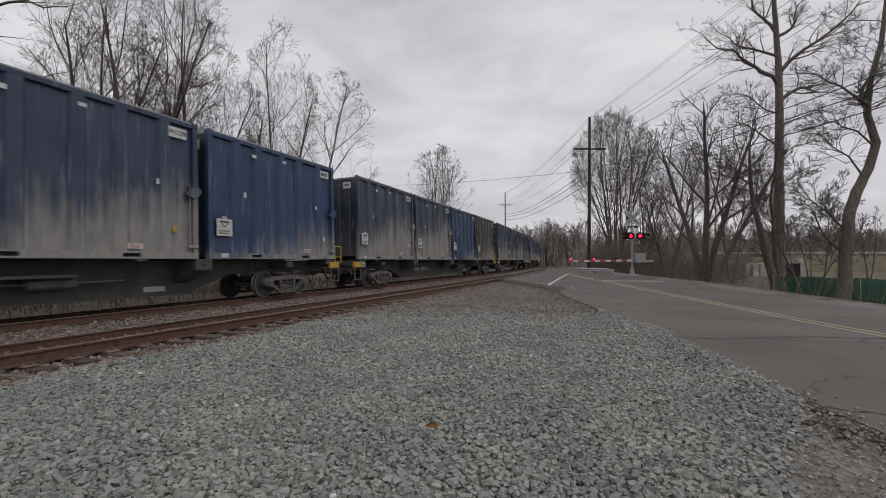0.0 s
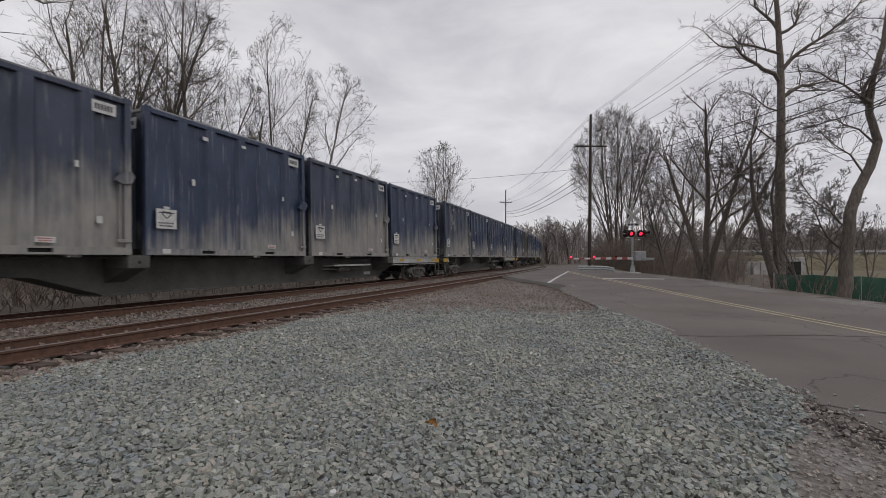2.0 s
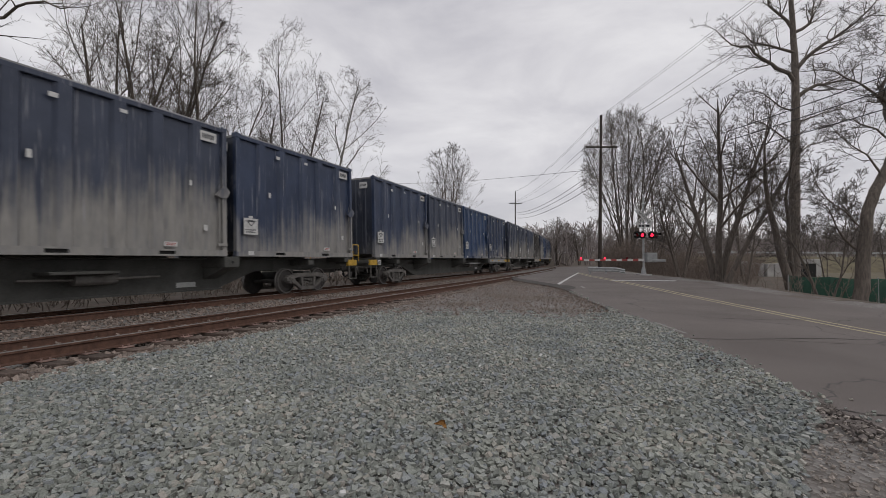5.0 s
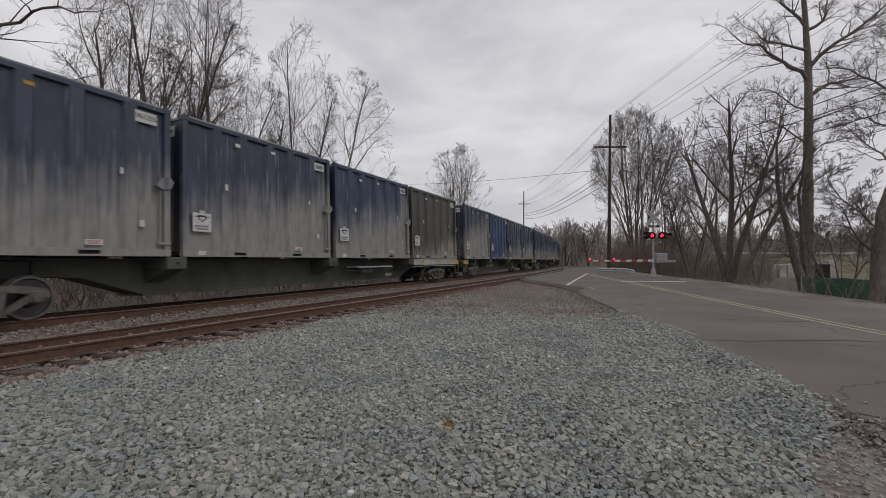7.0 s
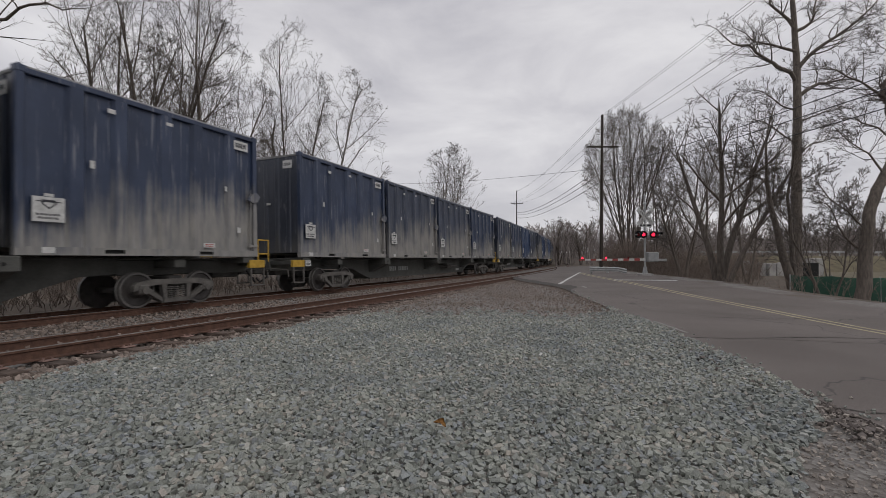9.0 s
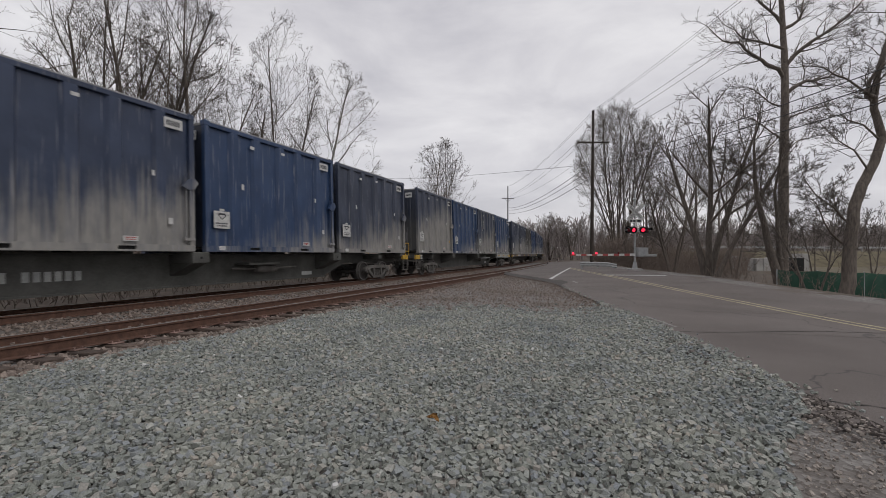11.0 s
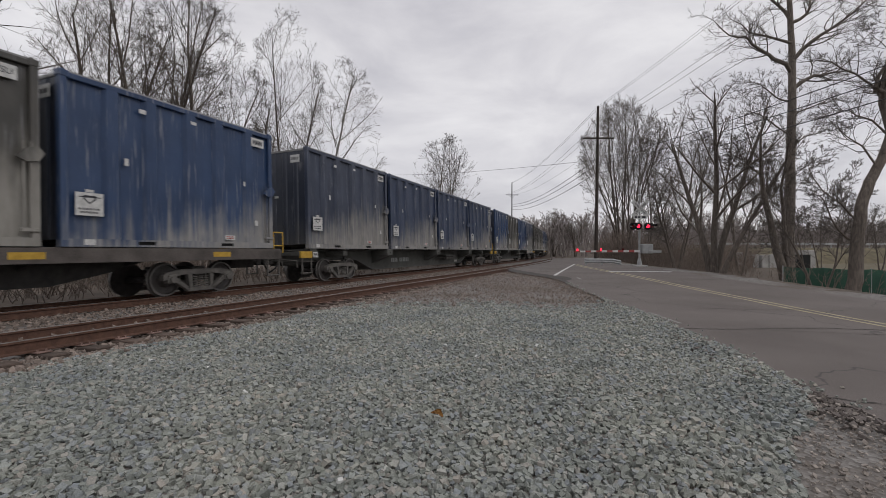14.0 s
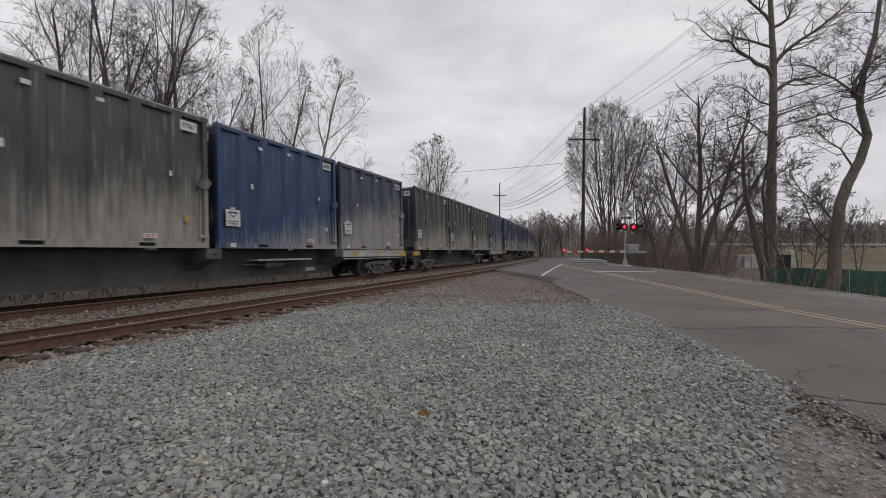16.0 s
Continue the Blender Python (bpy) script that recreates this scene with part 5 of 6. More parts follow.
# the big roadside trees
SYCAMORE_LIMBS = [
    (0.15, [(0.05, 12.7), (1.2, 13.5), (2.4, 13.9), (3.8, 14.3), (5.0, 15.2)]),
    (0.14, [(0.0, 13.9), (-1.1, 14.8), (-1.7, 15.3), (-2.4, 15.8), (-2.8, 16.3), (-3.8, 16.4), (-4.6, 17.2)]),
    (0.10, [(0.0, 15.8), (-1.2, 16.4), (-2.2, 16.8), (-3.2, 17.9)]),
    (0.15, [(0.1, 14.6), (1.1, 15.7), (2.1, 16.4), (3.4, 17.4), (4.4, 18.6)]),
    (0.12, [(0.1, 17.1), (1.1, 17.7), (1.3, 18.6), (2.2, 20.0)]),
    (0.12, [(0.0, 17.3), (-0.7, 18.3), (-1.4, 19.8), (-2.6, 21.2)]),
    (0.06, [(-0.2, 9.9), (-1.3, 10.8), (-2.4, 11.4), (-3.0, 12.6)]),
    (0.06, [(0.3, 11.2), (1.3, 11.6), (2.4, 12.1), (3.4, 11.9)]),
    (0.05, [(0.2, 9.0), (1.2, 9.8), (2.3, 10.1), (3.2, 10.9)]),
    (0.06, [(-0.1, 12.0), (-1.0, 12.2), (-2.1, 12.9), (-3.3, 13.0)])]
tx, ty = at_view(0.737, 30)
make_tree("very tall leafless sycamore with a thick straight trunk and gnarled limbs", tx, ty, ground_z(tx, ty) - 0.05, 1, 20, 0.39, 41, GNARLED, branch_from=7, limbs_at=SYCAMORE_LIMBS, shoots=5,
          bend=[(-0.1, 0, 0), (-0.1, 0, 2), (-0.05, 0, 5), (0.05, 0.1, 8), (0.1, 0, 11), (0.12, 0, 14), (0.1, 0.1, 16.5), (-0.1, 0, 19), (-0.2, 0, 22)])
tx, ty = at_view(0.722, 24)
make_tree("leafless roadside tree with a broken leaning trunk", tx, ty, ground_z(tx, ty) - 0.05, 1, 9, 0.25, 42, FAN, branch_from=4, shoots=6, bend=[(0.2, 0, 0), (0.0, 0, 0.8), (-0.35, 0, 2), (-0.6, 0, 3.2), (-0.95, 0, 4.6), (-1.15, 0, 6), (-1.15, 0, 7.2)])
make_tree("slim leafless tree beside the leaning trunk", tx + 0.35, ty + 0.3, ground_z(tx, ty) - 0.05, 1, 9, 0.16, 43, FAN, bend=[(0, 0, 0), (0.05, 0, 1.2), (-0.05, 0, 2.6), (-0.1, 0, 3.8), (-0.25, 0, 5.2), (0.1, 0, 7)])
tx, ty = at_view(0.878, 19.5)
CROOKED_LIMBS = [
    (0.13, [(1.2, 7.9), (0.9, 8.6), (0.45, 8.8), (0.7, 9.6), (1.6, 10.4)]),
    (0.05, [(0.15, 3.2), (-0.5, 4.0), (-1.2, 4.6), (-1.7, 5.9)]),
    (0.06, [(0.05, 2.4), (-0.8, 2.9), (-1.3, 3.8), (-1.9, 4.4)]),
    (0.05, [(0.9, 5.5), (0.2, 6.4), (-0.5, 6.8), (-1.5, 7.7)]),
    (0.05, [(1.4, 6.8), (0.6, 7.5), (-0.4, 7.9), (-1.3, 7.6)]),
    (0.06, [(1.1, 8.4), (0.3, 9.6), (-0.5, 10.2), (-1.6, 10.3)])]
make_tree("crooked leafless tree with a thick curved trunk", tx, ty, ground_z(tx, ty) - 0.05, 1, 10, 0.28, 44, GNARLED, branch_from=7, limbs_at=CROOKED_LIMBS, bend=[(-0.1, 0, 0), (0, 0, 1.2), (0.05, 0, 2.4), (0.2, 0, 3.8), (0.55, 0, 4.9), (1.1, 0, 5.9), (1.45, 0, 7.0), (1.1, 0, 8.2), (1.25, 0, 9.6), (1.75, 0, 11.2), (2.0, 0, 13)])
make_tree("slim leafless sapling at the fence", tx - 0.6, ty + 1.2, ground_z(tx, ty), 2, 6, 0.07, 45, FAN, (0, 0), 0.3)
# a tree behind the train whose long boughs hang into the open sky
tx, ty = at_view(-1.22, 23)
LONG_LIMBS = [
    (0.13, [(0, 12.0), (2.0, 13.0), (4.4, 13.9), (6.4, 14.4), (8.0, 14.5), (9.6, 14.1)]),
    (0.08, [(0, 10.0), (2.0, 11.2), (4.0, 11.3), (6.2, 12.0), (7.6, 12.5)]),
    (0.07, [(0, 9.0), (2.2, 9.7), (4.2, 9.9), (6.4, 10.5), (8.2, 10.8)]),
    (0.06, [(0, 7.5), (2.4, 8.4), (4.6, 8.6), (6.4, 9.4)])]
make_tree("leafless tree with long sweeping boughs behind the train", tx, ty, ground_z(tx, ty) - 0.05, 1, 14, 0.3, 46, spec_with(angle=[48, 46, 44, 42], kids=[12, 5, 4, 3], thin=0.0055), branch_from=4, limbs_at=LONG_LIMBS, shoots=3, bend=[(0, 0, 0), (0.1, 0, 3), (0.0, 0, 6), (0.05, 0, 9), (0.0, 0, 12), (-0.2, 0, 15)])


def far_woods():
    """The bare woods that close the view, one mass of thin trunks and boughs."""
    rnd = random.Random(77)
    segs = []
    for _ in range(820):
        sx = rnd.uniform(0.16, 1.35)
        d = rnd.uniform(95, 260)
        if sx > 0.62 and d < 112:
            continue
        x, y = sx * d, d
        z = ground_z(x, y)
        h = rnd.uniform(9, 17)
        grow(rnd, segs, (x, y, z), (rnd.gauss(0, 0.08), 0, 1), h, 0.16, 0, FARSPEC)
    for _ in range(180):
        sx = rnd.uniform(-1.3, 0.16)
        d = rnd.uniform(95, 220)
        x, y = sx * d, d
        if lateral(x, y) > -12:
            continue
        grow(rnd, segs, (x, y, ground_z(x, y)), (rnd.gauss(0, 0.08), 0, 1), rnd.uniform(8, 13), 0.16, 0, FARSPEC)
    # the belt's haze is only its pale colour
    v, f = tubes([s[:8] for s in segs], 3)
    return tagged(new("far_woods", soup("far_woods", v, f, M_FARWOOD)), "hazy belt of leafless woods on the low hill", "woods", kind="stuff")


FARSPEC = spec_with(pieces=[4, 3, 2], up=[0.03, 0.1, 0.06], wobble=[0.05, 0.1, 0.12], kids=[8, 5], bare=0.12, angle=[33, 38], ratio=[0.42, 0.5], thin=0.055, thick=0.5)
far_woods()


def brush(name, label, seed, n, place, height, thin, material):
    rnd = random.Random(seed)
    segs = []
    for _ in range(n):
        x, y = place(rnd)
        z = ground_z(x, y) - 0.03
        h = height * rnd.uniform(0.4, 1.2)
        p = Vector((x, y, z))
        d = Vector((rnd.gauss(0, 0.35), rnd.gauss(0, 0.35), 1)).normalized()
        for k in range(4):
            q = p + d * h / 4
            segs.append((*p, *q, thin * (1.3 - 0.28 * k), thin * (1.02 - 0.28 * k)))
            if k:
                for _ in range(2):
                    e = (d + Vector((rnd.gauss(0, 0.7), rnd.gauss(0, 0.7), rnd.uniform(-0.2, 0.5)))).normalized()
                    segs.append((*p, *(p + e * h * rnd.uniform(0.15, 0.4)), thin * 0.7, thin * 0.35))
            p = q
            d = (d + Vector((rnd.gauss(0, 0.2), rnd.gauss(0, 0.2), rnd.gauss(0, 0.12)))).normalized()
    v, f = tubes(segs, 3)
    return tagged(new(name, soup(name, v, f, material)), label, "brush", kind="stuff")


def place_wood_edge(rnd):
    d = rnd.uniform(44, 100)
    s = rnd.uniform(0.18, 0.66)
    x = s * d
    while x < along(ROAD_RIGHT, d) + 2.5:
        x += rnd.uniform(1, 6)
    return x, d


def place_bank(rnd):
    y = rnd.uniform(15, 46)
    return along(ROAD_RIGHT, y) + rnd.uniform(1.6, 9) * (0.5 + y / 60), y


def place_behind_train(rnd):
    s = rnd.uniform(-4, 60)
    x, y, _ = line(s, -rnd.uniform(3.3, 9))
    return x, y


brush("wood_edge_brush", "dense brown leafless thicket at the wood's edge", 5, 2700, place_wood_edge, 3.6, 0.022, M_BRUSH)
def place_left_thicket(rnd):
    d = rnd.uniform(24, 46)
    x = rnd.uniform(-1.2, -0.5) * d
    while lateral(x, d) > -6:
        x -= 2
    return x, d


brush("left_thicket", "tangled brown leafless undergrowth behind the railway", 8, 900, place_left_thicket, 5.5, 0.018, M_BRUSH)
brush("bank_brush", "brown leafless shrubs on the road bank", 6, 260, place_bank, 1.1, 0.009, M_BRUSH)
brush("trackside_brush", "dry brown sticks and weeds behind the track", 7, 2300, place_behind_train, 0.8, 0.012, M_BRUSH)


# ---------------------------------------------------------------- fence, hollow beyond the road, far embankment
def house():
    """A small pale green house glimpsed behind the train."""
    top = tagged(new("house"), "small pale green house with a grey gable roof", "house")
    top.location = (-54, 58, ground_z(-54, 58))
    part("wall", box(B(), -5, 5, -4, 4, -0.5, 3.0), M_SIDING, top)
    part("roof", prism(B(), [(-5.5, 2.9), (5.5, 2.9), (0, 5.2)], "y", -4.4, 4.4), M_CONC, top)
    for x in (-2.5, 2.0):
        w = part("window", box(B(), x, x + 1.1, -4.06, -4.0, 1.1, 2.3), M_SLOT, top)
        part("frame", box(B(), x - 0.1, x + 1.2, -4.05, -4.01, 1.0, 1.1), M_SIGNWHITE, w)


M_SIDING = mat("pale_green_siding", (0.22, 0.33, 0.28), (0.32, 0.44, 0.38), 3, 0.8, 0, 0.1, 20)
house()


def green_fence():
    top = tagged(new("screen_fence"), "low chain fence with dark green screen fabric", "fence")
    pts = [(16.2, 22.4), (17.5, 21.6), (18.9, 20.7), (20.4, 19.8), (22.5, 18.6)]
    for (x0, y0), (x1, y1) in zip(pts, pts[1:]):
        n = 10
        verts, faces = [], []
        dx, dy = x1 - x0, y1 - y0
        ln = math.hypot(dx, dy)
        nx, ny = -dy / ln, dx / ln
        for side in (0, 1):
            for i in range(n + 1):
                k = i / n
                w = 0.035 * math.sin(i * 2.1 + x0) + side * 0.012
                x, y = x0 + dx * k + nx * w, y0 + dy * k + ny * w
                zt = 0.58 + 0.05 * math.sin(k * math.pi) * -1
                verts += [(x, y, ground_z(x, y) - 0.05), (x, y, zt - 0.18 * (x - 16.2) / 8)]
        for side in (0, 1):
            o = side * 2 * (n + 1)
            for i in range(n):
                faces.append((o + 2 * i, o + 2 * i + 2, o + 2 * i + 3, o + 2 * i + 1))
        for i in range(n):
            faces.append((2 * i + 1, 2 * i + 3, 2 * (n + 1) + 2 * i + 3, 2 * (n + 1) + 2 * i + 1))
        part_ob = new("fabric", mesh_from("fabric", verts, faces, M_FENCE, True))
        part_ob.parent = top
    for x, y in pts:
        part("post", cyl(B(), (x, y + 0.05, ground_z(x, y) - 0.3), (x, y + 0.05, 0.62 - 0.18 * (x - 16.2) / 8), 0.03, n=8), M_GALV, top)
    return top


green_fence()


def bank_wall():
    """The pale wall with a culvert and the road with a guard rail beyond the hollow."""
    top = tagged(new("retaining_wall"), "pale stained concrete retaining wall with a dark culvert", "wall", kind="structure")
    x0, x1, y0 = 41.5, 52.5, 66.0
    z = ground_z(50, y0) - 0.4
    for i in range(11):
        a = x0 + (x1 - x0) * i / 11
        b = x0 + (x1 - x0) * (i + 1) / 11 - 0.05
        zt = 1.15 - 0.35 * math.sin(i * 0.5)
        part("wall_block", box(B(), a, b, y0 + 0.4 * math.sin(i * 1.3), y0 + 1.0, z, zt, 0.06), M_CONC, top)
    # black slab before the wall, painted as the culvert's shaded inside
    part("culvert", box(B(), 48.9, 51.1, y0 - 0.55, y0 - 0.35, z + 0.1, 0.85), M_SLOT, top, "dark culvert mouth")
    rail = tagged(new("far_guard_rail"), "long grey guard rail on a far embankment", "guard rail")
    part("beam", box(B(), 52, 130, 97.9, 98.1, 2.7, 3.1, 0.02), M_GALV, rail)
    for i in range(20):
        x = 53 + i * 4
        part("post", box(B(), x - 0.08, x + 0.08, 98.12, 98.28, ground_z(x, 98) - 0.3, 3.05), M_GALV, rail)
    # the embankment that carries it
    verts, faces = [], []
    for i in range(27):
        x = 30 + i * 5.0
        for y, zz in ((88, ground_z(x, 88) - 0.3), (95, 2.05), (101, 2.1), (108, ground_z(x, 108) - 0.3)):
            verts.append((x, y + noise.noise((x * 0.1, y, 0)) * 0.6, zz + 0.25 * noise.noise((x * 0.15, y, 4.0)) - 2.2 * (1 - ramp01(x, 30, 55))))
    for i in range(26):
        for k in range(3):
            faces.append((i * 4 + k, i * 4 + 4 + k, i * 4 + 5 + k, i * 4 + k + 1))
    tagged(new("embankment", mesh_from("embankment", verts, faces, M_GRASS, True)), "grassy embankment beyond the hollow", "ground", kind="structure")


bank_wall()


# ---------------------------------------------------------------- poles and wires
def utility_pole(label, x, y, z_top, arm_z, lean=0.0, arm=1.35, r=0.17, low_arm=True):
    top = tagged(new("utility_pole"), label, "utility pole", "utility poles")
    g = ground_z(x, y)
    top.location = (x, y, g)
    h = z_top - g
    part("shaft", cyl(B(), (0, 0, -0.6), (lean * h, 0, h), r, r * 0.62, n=12), M_POLE, top, smooth=False)
    a = arm_z - g
    part("crossarm", box(B(), lean * a - arm, lean * a + arm, -0.26, -0.15, a - 0.07, a + 0.07, 0.01), M_POLE, top)
    for sx in (-1, 1):
        part("arm_brace", cyl(B(), (lean * a + sx * 0.75, -0.2, a - 0.06), (lean * a, -0.17, a - 0.65), 0.025, n=6), M_POLE, top)
    for k in (-1.2, -0.65, 0.65, 1.2):
        bm = cyl(B(), (lean * a + k * arm / 1.35, -0.2, a + 0.06), (lean * a + k * arm / 1.35, -0.2, a + 0.17), 0.035, n=8)
        cyl(bm, (lean * a + k * arm / 1.35, -0.2, a + 0.17), (lean * a + k * arm / 1.35, -0.2, a + 0.24), 0.06, 0.045, n=8)
        part("insulator", bm, M_GALV, top)
    return top


MP = (12.75, 40.0)
FP = (14.3, 105.0)
NP = (17.6, 2.0)
utility_pole("tall dark wooden utility pole with a crossarm", MP[0], MP[1], 13.9, 11.05, 0.012)
utility_pole("distant wooden utility pole with a crossarm", FP[0], FP[1], 16.9, 14.0, 0.0, 1.4)
utility_pole("wooden utility pole beside the road", NP[0], NP[1], 16.0, 13.2, 0.0)


def wire(p, q, sag, r, label="thin dark overhead wire"):
    p, q = Vector(p), Vector(q)
    pts = []
    n = 28
    for i in range(n + 1):
        k = i / n
        v = p.lerp(q, k)
        v.z -= 4 * sag * k * (1 - k)
        pts.append(v)
    segs = [(*a, *b, r, r) for a, b in zip(pts, pts[1:])]
    v, f = tubes(segs, 4)
    return tagged(new("overhead_wire", soup("overhead_wire", v, f, M_WIRE)), label, "cable", "overhead wires", "structure")


for dx in (-1.2, -0.65, -0.1, 0.12, 1.2):
    z_m = 13.8 if abs(dx) < 0.5 else 11.3
    z_f = 16.8 if abs(dx) < 0.5 else 14.2
    wire((MP[0] + dx + 0.15, MP[1] - 0.2, z_m), (NP[0] + dx, NP[1], 16.0 if abs(dx) < 0.5 else 13.5), 0.5, 0.011)
    wire((MP[0] + dx + 0.15, MP[1] - 0.2, z_m), (FP[0] + dx, FP[1], z_f), 0.9, 0.013)
for dz, dx in ((9.3, 0.25), (8.8, 0.25), (8.1, 0.25)):
    wire((MP[0] + dx, MP[1] - 0.1, dz), (NP[0] - 0.2, NP[1], dz - 1.0), 0.7, 0.02, "thick dark overhead cable")
    wire((MP[0] + dx - 0.2, MP[1] + 0.1, dz), (FP[0] + 0.2, FP[1], dz + 2.6), 1.0, 0.028, "thick dark overhead cable")
wire((MP[0], MP[1], 9.2), (-16, 92, 16.5), 0.5, 0.016)


# ---------------------------------------------------------------- level crossing
def crossing_signal():
    x, y = 11.98, 29.0
    g = ground_z(x, y)
    top = tagged(new("crossing_signal"), "railway crossing signal with crossbuck, red lights and lowered gate", "crossing signal")
    top.location = (x, y, g)
    part("foundation", box(B(), -0.38, 0.38, -0.38, 0.38, -0.3, 0.12, 0.03), M_CONC, top)
    part("base_casting", cyl(B(), (0, 0, 0.1), (0, 0, 0.55), 0.17, 0.09, n=10), M_GALV, top)
    part("mast", cyl(B(), (0, 0, 0.3), (0, 0, 5.0), 0.06, n=12), M_GALV, top)
    part("mast_cap", cyl(B(), (0, 0, 5.0), (0, 0, 5.1), 0.075, 0.02, n=10), M_GALV, top)
    # crossbuck
    for sgn in (-1, 1):
        bm = box(B(), -0.68, 0.68, -0.012, 0.012, -0.125, 0.125)
        ob = part("crossbuck_blade", bm, M_SIGNWHITE, top, "faded white crossbuck blade")
        ob.matrix_basis = pose(0, -0.10 - 0.02 * (sgn > 0), 3.68, 0, sgn * 45, 0)
        if sgn > 0:
            letters("RAILROAD", 0.2, M_BLACK, ob, pose(0, -0.016, 0, 90, 0, 0), "lettering")
        else:
            letters("CROSSING", 0.2, M_BLACK, ob, pose(0, -0.016, 0, 90, 0, 0), "lettering")
    plate = part("track_count_plate", box(B(), -0.42, 0.42, -0.11, -0.09, 3.02, 3.24), M_SIGNWHITE, top)
    bm = B()
    for i in range(2):
        box(bm, -0.34 + i * 0.2, -0.20 + i * 0.2, -0.114, -0.109, 3.07, 3.19)
    box(bm, 0.1, 0.34, -0.114, -0.109, 3.07, 3.19)
    part("print_bars", bm, M_BLACK, plate)
    # lamps
    part("lamp_arm", cyl(B(), (-0.62, -0.08, 2.56), (0.62, -0.08, 2.56), 0.035, n=8), M_GALV, top)
    for xx, lit, turn in ((-0.12, True, 0), (0.47, True, 0), (-0.42, False, 90), (0.74, False, 90)):
        lamp = new("signal_lamp")
        lamp.parent = top
        lamp.matrix_basis = pose(xx, -0.1, 2.56, 0, 0, turn * (1 if xx > 0 else -1) * 0.45)
        part("backboard", cyl(B(), (0, -0.02, 0), (0, 0.0, 0), 0.23, n=24), M_SLOT, lamp)
        part("housing", cyl(B(), (0, 0, 0), (0, 0.22, 0), 0.15, 0.10, n=14), M_SLOT if lit else M_GALV, lamp)
        part("lens", cyl(B(), (0, -0.05, 0), (0, -0.02, 0), 0.09 if lit else 0.10, 0.11, n=18), M_REDLAMP if lit else M_REDOFF, lamp, "red lens")
        bm = B()
        for i in range(9):
            a0, a1 = math.pi * i / 9, math.pi * (i + 1) / 9
            vs = [bm.verts.new((0.15 * math.cos(a), yy, 0.15 * math.sin(a))) for a, yy in ((a0, -0.02), (a1, -0.02), (a1, -0.28), (a0, -0.28))]
            bm.faces.new(vs)
        part("hood", bm, M_SLOT, lamp)
    # gate mechanism and arm
    part("gate_box", box(B(), 0.12, 0.78, -0.22, 0.22, 0.85, 1.45, 0.04), M_GALV, top, "grey gate machine")
    part("counterweight", box(B(), 0.45, 1.25, -0.30, -0.22, 0.88, 1.04, 0.02), M_GALV, top)
    part("bell", cyl(B(), (0, 0, 4.5), (0, 0, 4.62), 0.14, 0.05, n=14), M_GALV, top)
    arm = new("gate_arm")
    arm.parent = top
    arm.matrix_basis = pose(0, -0.28, 1.0, 0, -0.5, 0)
    n = 12
    ln = 4.05
    for i in range(n):
        a, b = -0.1 - ln * i / n, -0.1 - ln * (i + 1) / n
        h = 0.075 - 0.03 * i / n
        part("arm_section", box(B(), b, a, -0.02, 0.02, -h, h), M_SIGNWHITE if i % 2 == 0 else M_SIGNRED, arm)
    for k in (0.98, 0.62, 0.28):
        bm = cyl(B(), (-ln * k, 0.0, 0.05), (-ln * k, 0.0, 0.17), 0.055, 0.045, n=10)
        part("arm_lamp", bm, M_REDLAMP if k > 0.5 else M_REDOFF, arm, "small red gate lamp")
    return top


crossing_signal()


def guard_rail():
    x0, y0, x1, y1 = 10.0, 34.0, 12.4, 33.2
    top = tagged(new("guard_rail"), "short low pale guard rail beside the crossing", "guard rail")
    top.location = (0, 0, 0.2)
    n = 9
    verts, faces = [], []
    prof = [(0, 0.22), (-0.05, 0.30), (0, 0.36), (0, 0.40), (-0.05, 0.46), (0, 0.54)]
    for i in range(n + 1):
        k = i / n
        x, y = x0 + (x1 - x0) * k, y0 + (y1 - y0) * k
        drop = -0.12 * ramp01(k, 0.75, 1.0)
        for o in (0, 0.012):
            for d, zz in prof:
                verts.append((x, y + d + o, zz + drop))
    w = 2 * len(prof)
    m = len(prof)
    for i in range(n):
        for k in range(m - 1):
            faces.append((i * w + k, (i + 1) * w + k, (i + 1) * w + k + 1, i * w + k + 1))
            faces.append((i * w + m + k, i * w + m + k + 1, (i + 1) * w + m + k + 1, (i + 1) * w + m + k))
    b = new("beam", mesh_from("beam", verts, faces, M_GALV))
    b.parent = top
    for k in (0.06, 0.5, 0.92):
        x, y = x0 + (x1 - x0) * k, y0 + (y1 - y0) * k
        part("post", box(B(), x - 0.06, x + 0.06, y + 0.02, y + 0.14, -0.4, 0.42, 0.01), M_GALV, top)


guard_rail()


# ---------------------------------------------------------------- loose stone
CUBE = np.array([(x, y, z) for z in (-1, 1) for y in (-1, 1) for x in (-1, 1)], float)
CUBE_FACES = np.array([(0, 2, 3, 1), (4, 5, 7, 6), (0, 1, 5, 4), (2, 6, 7, 3), (0, 4, 6, 2), (1, 3, 7, 5)])


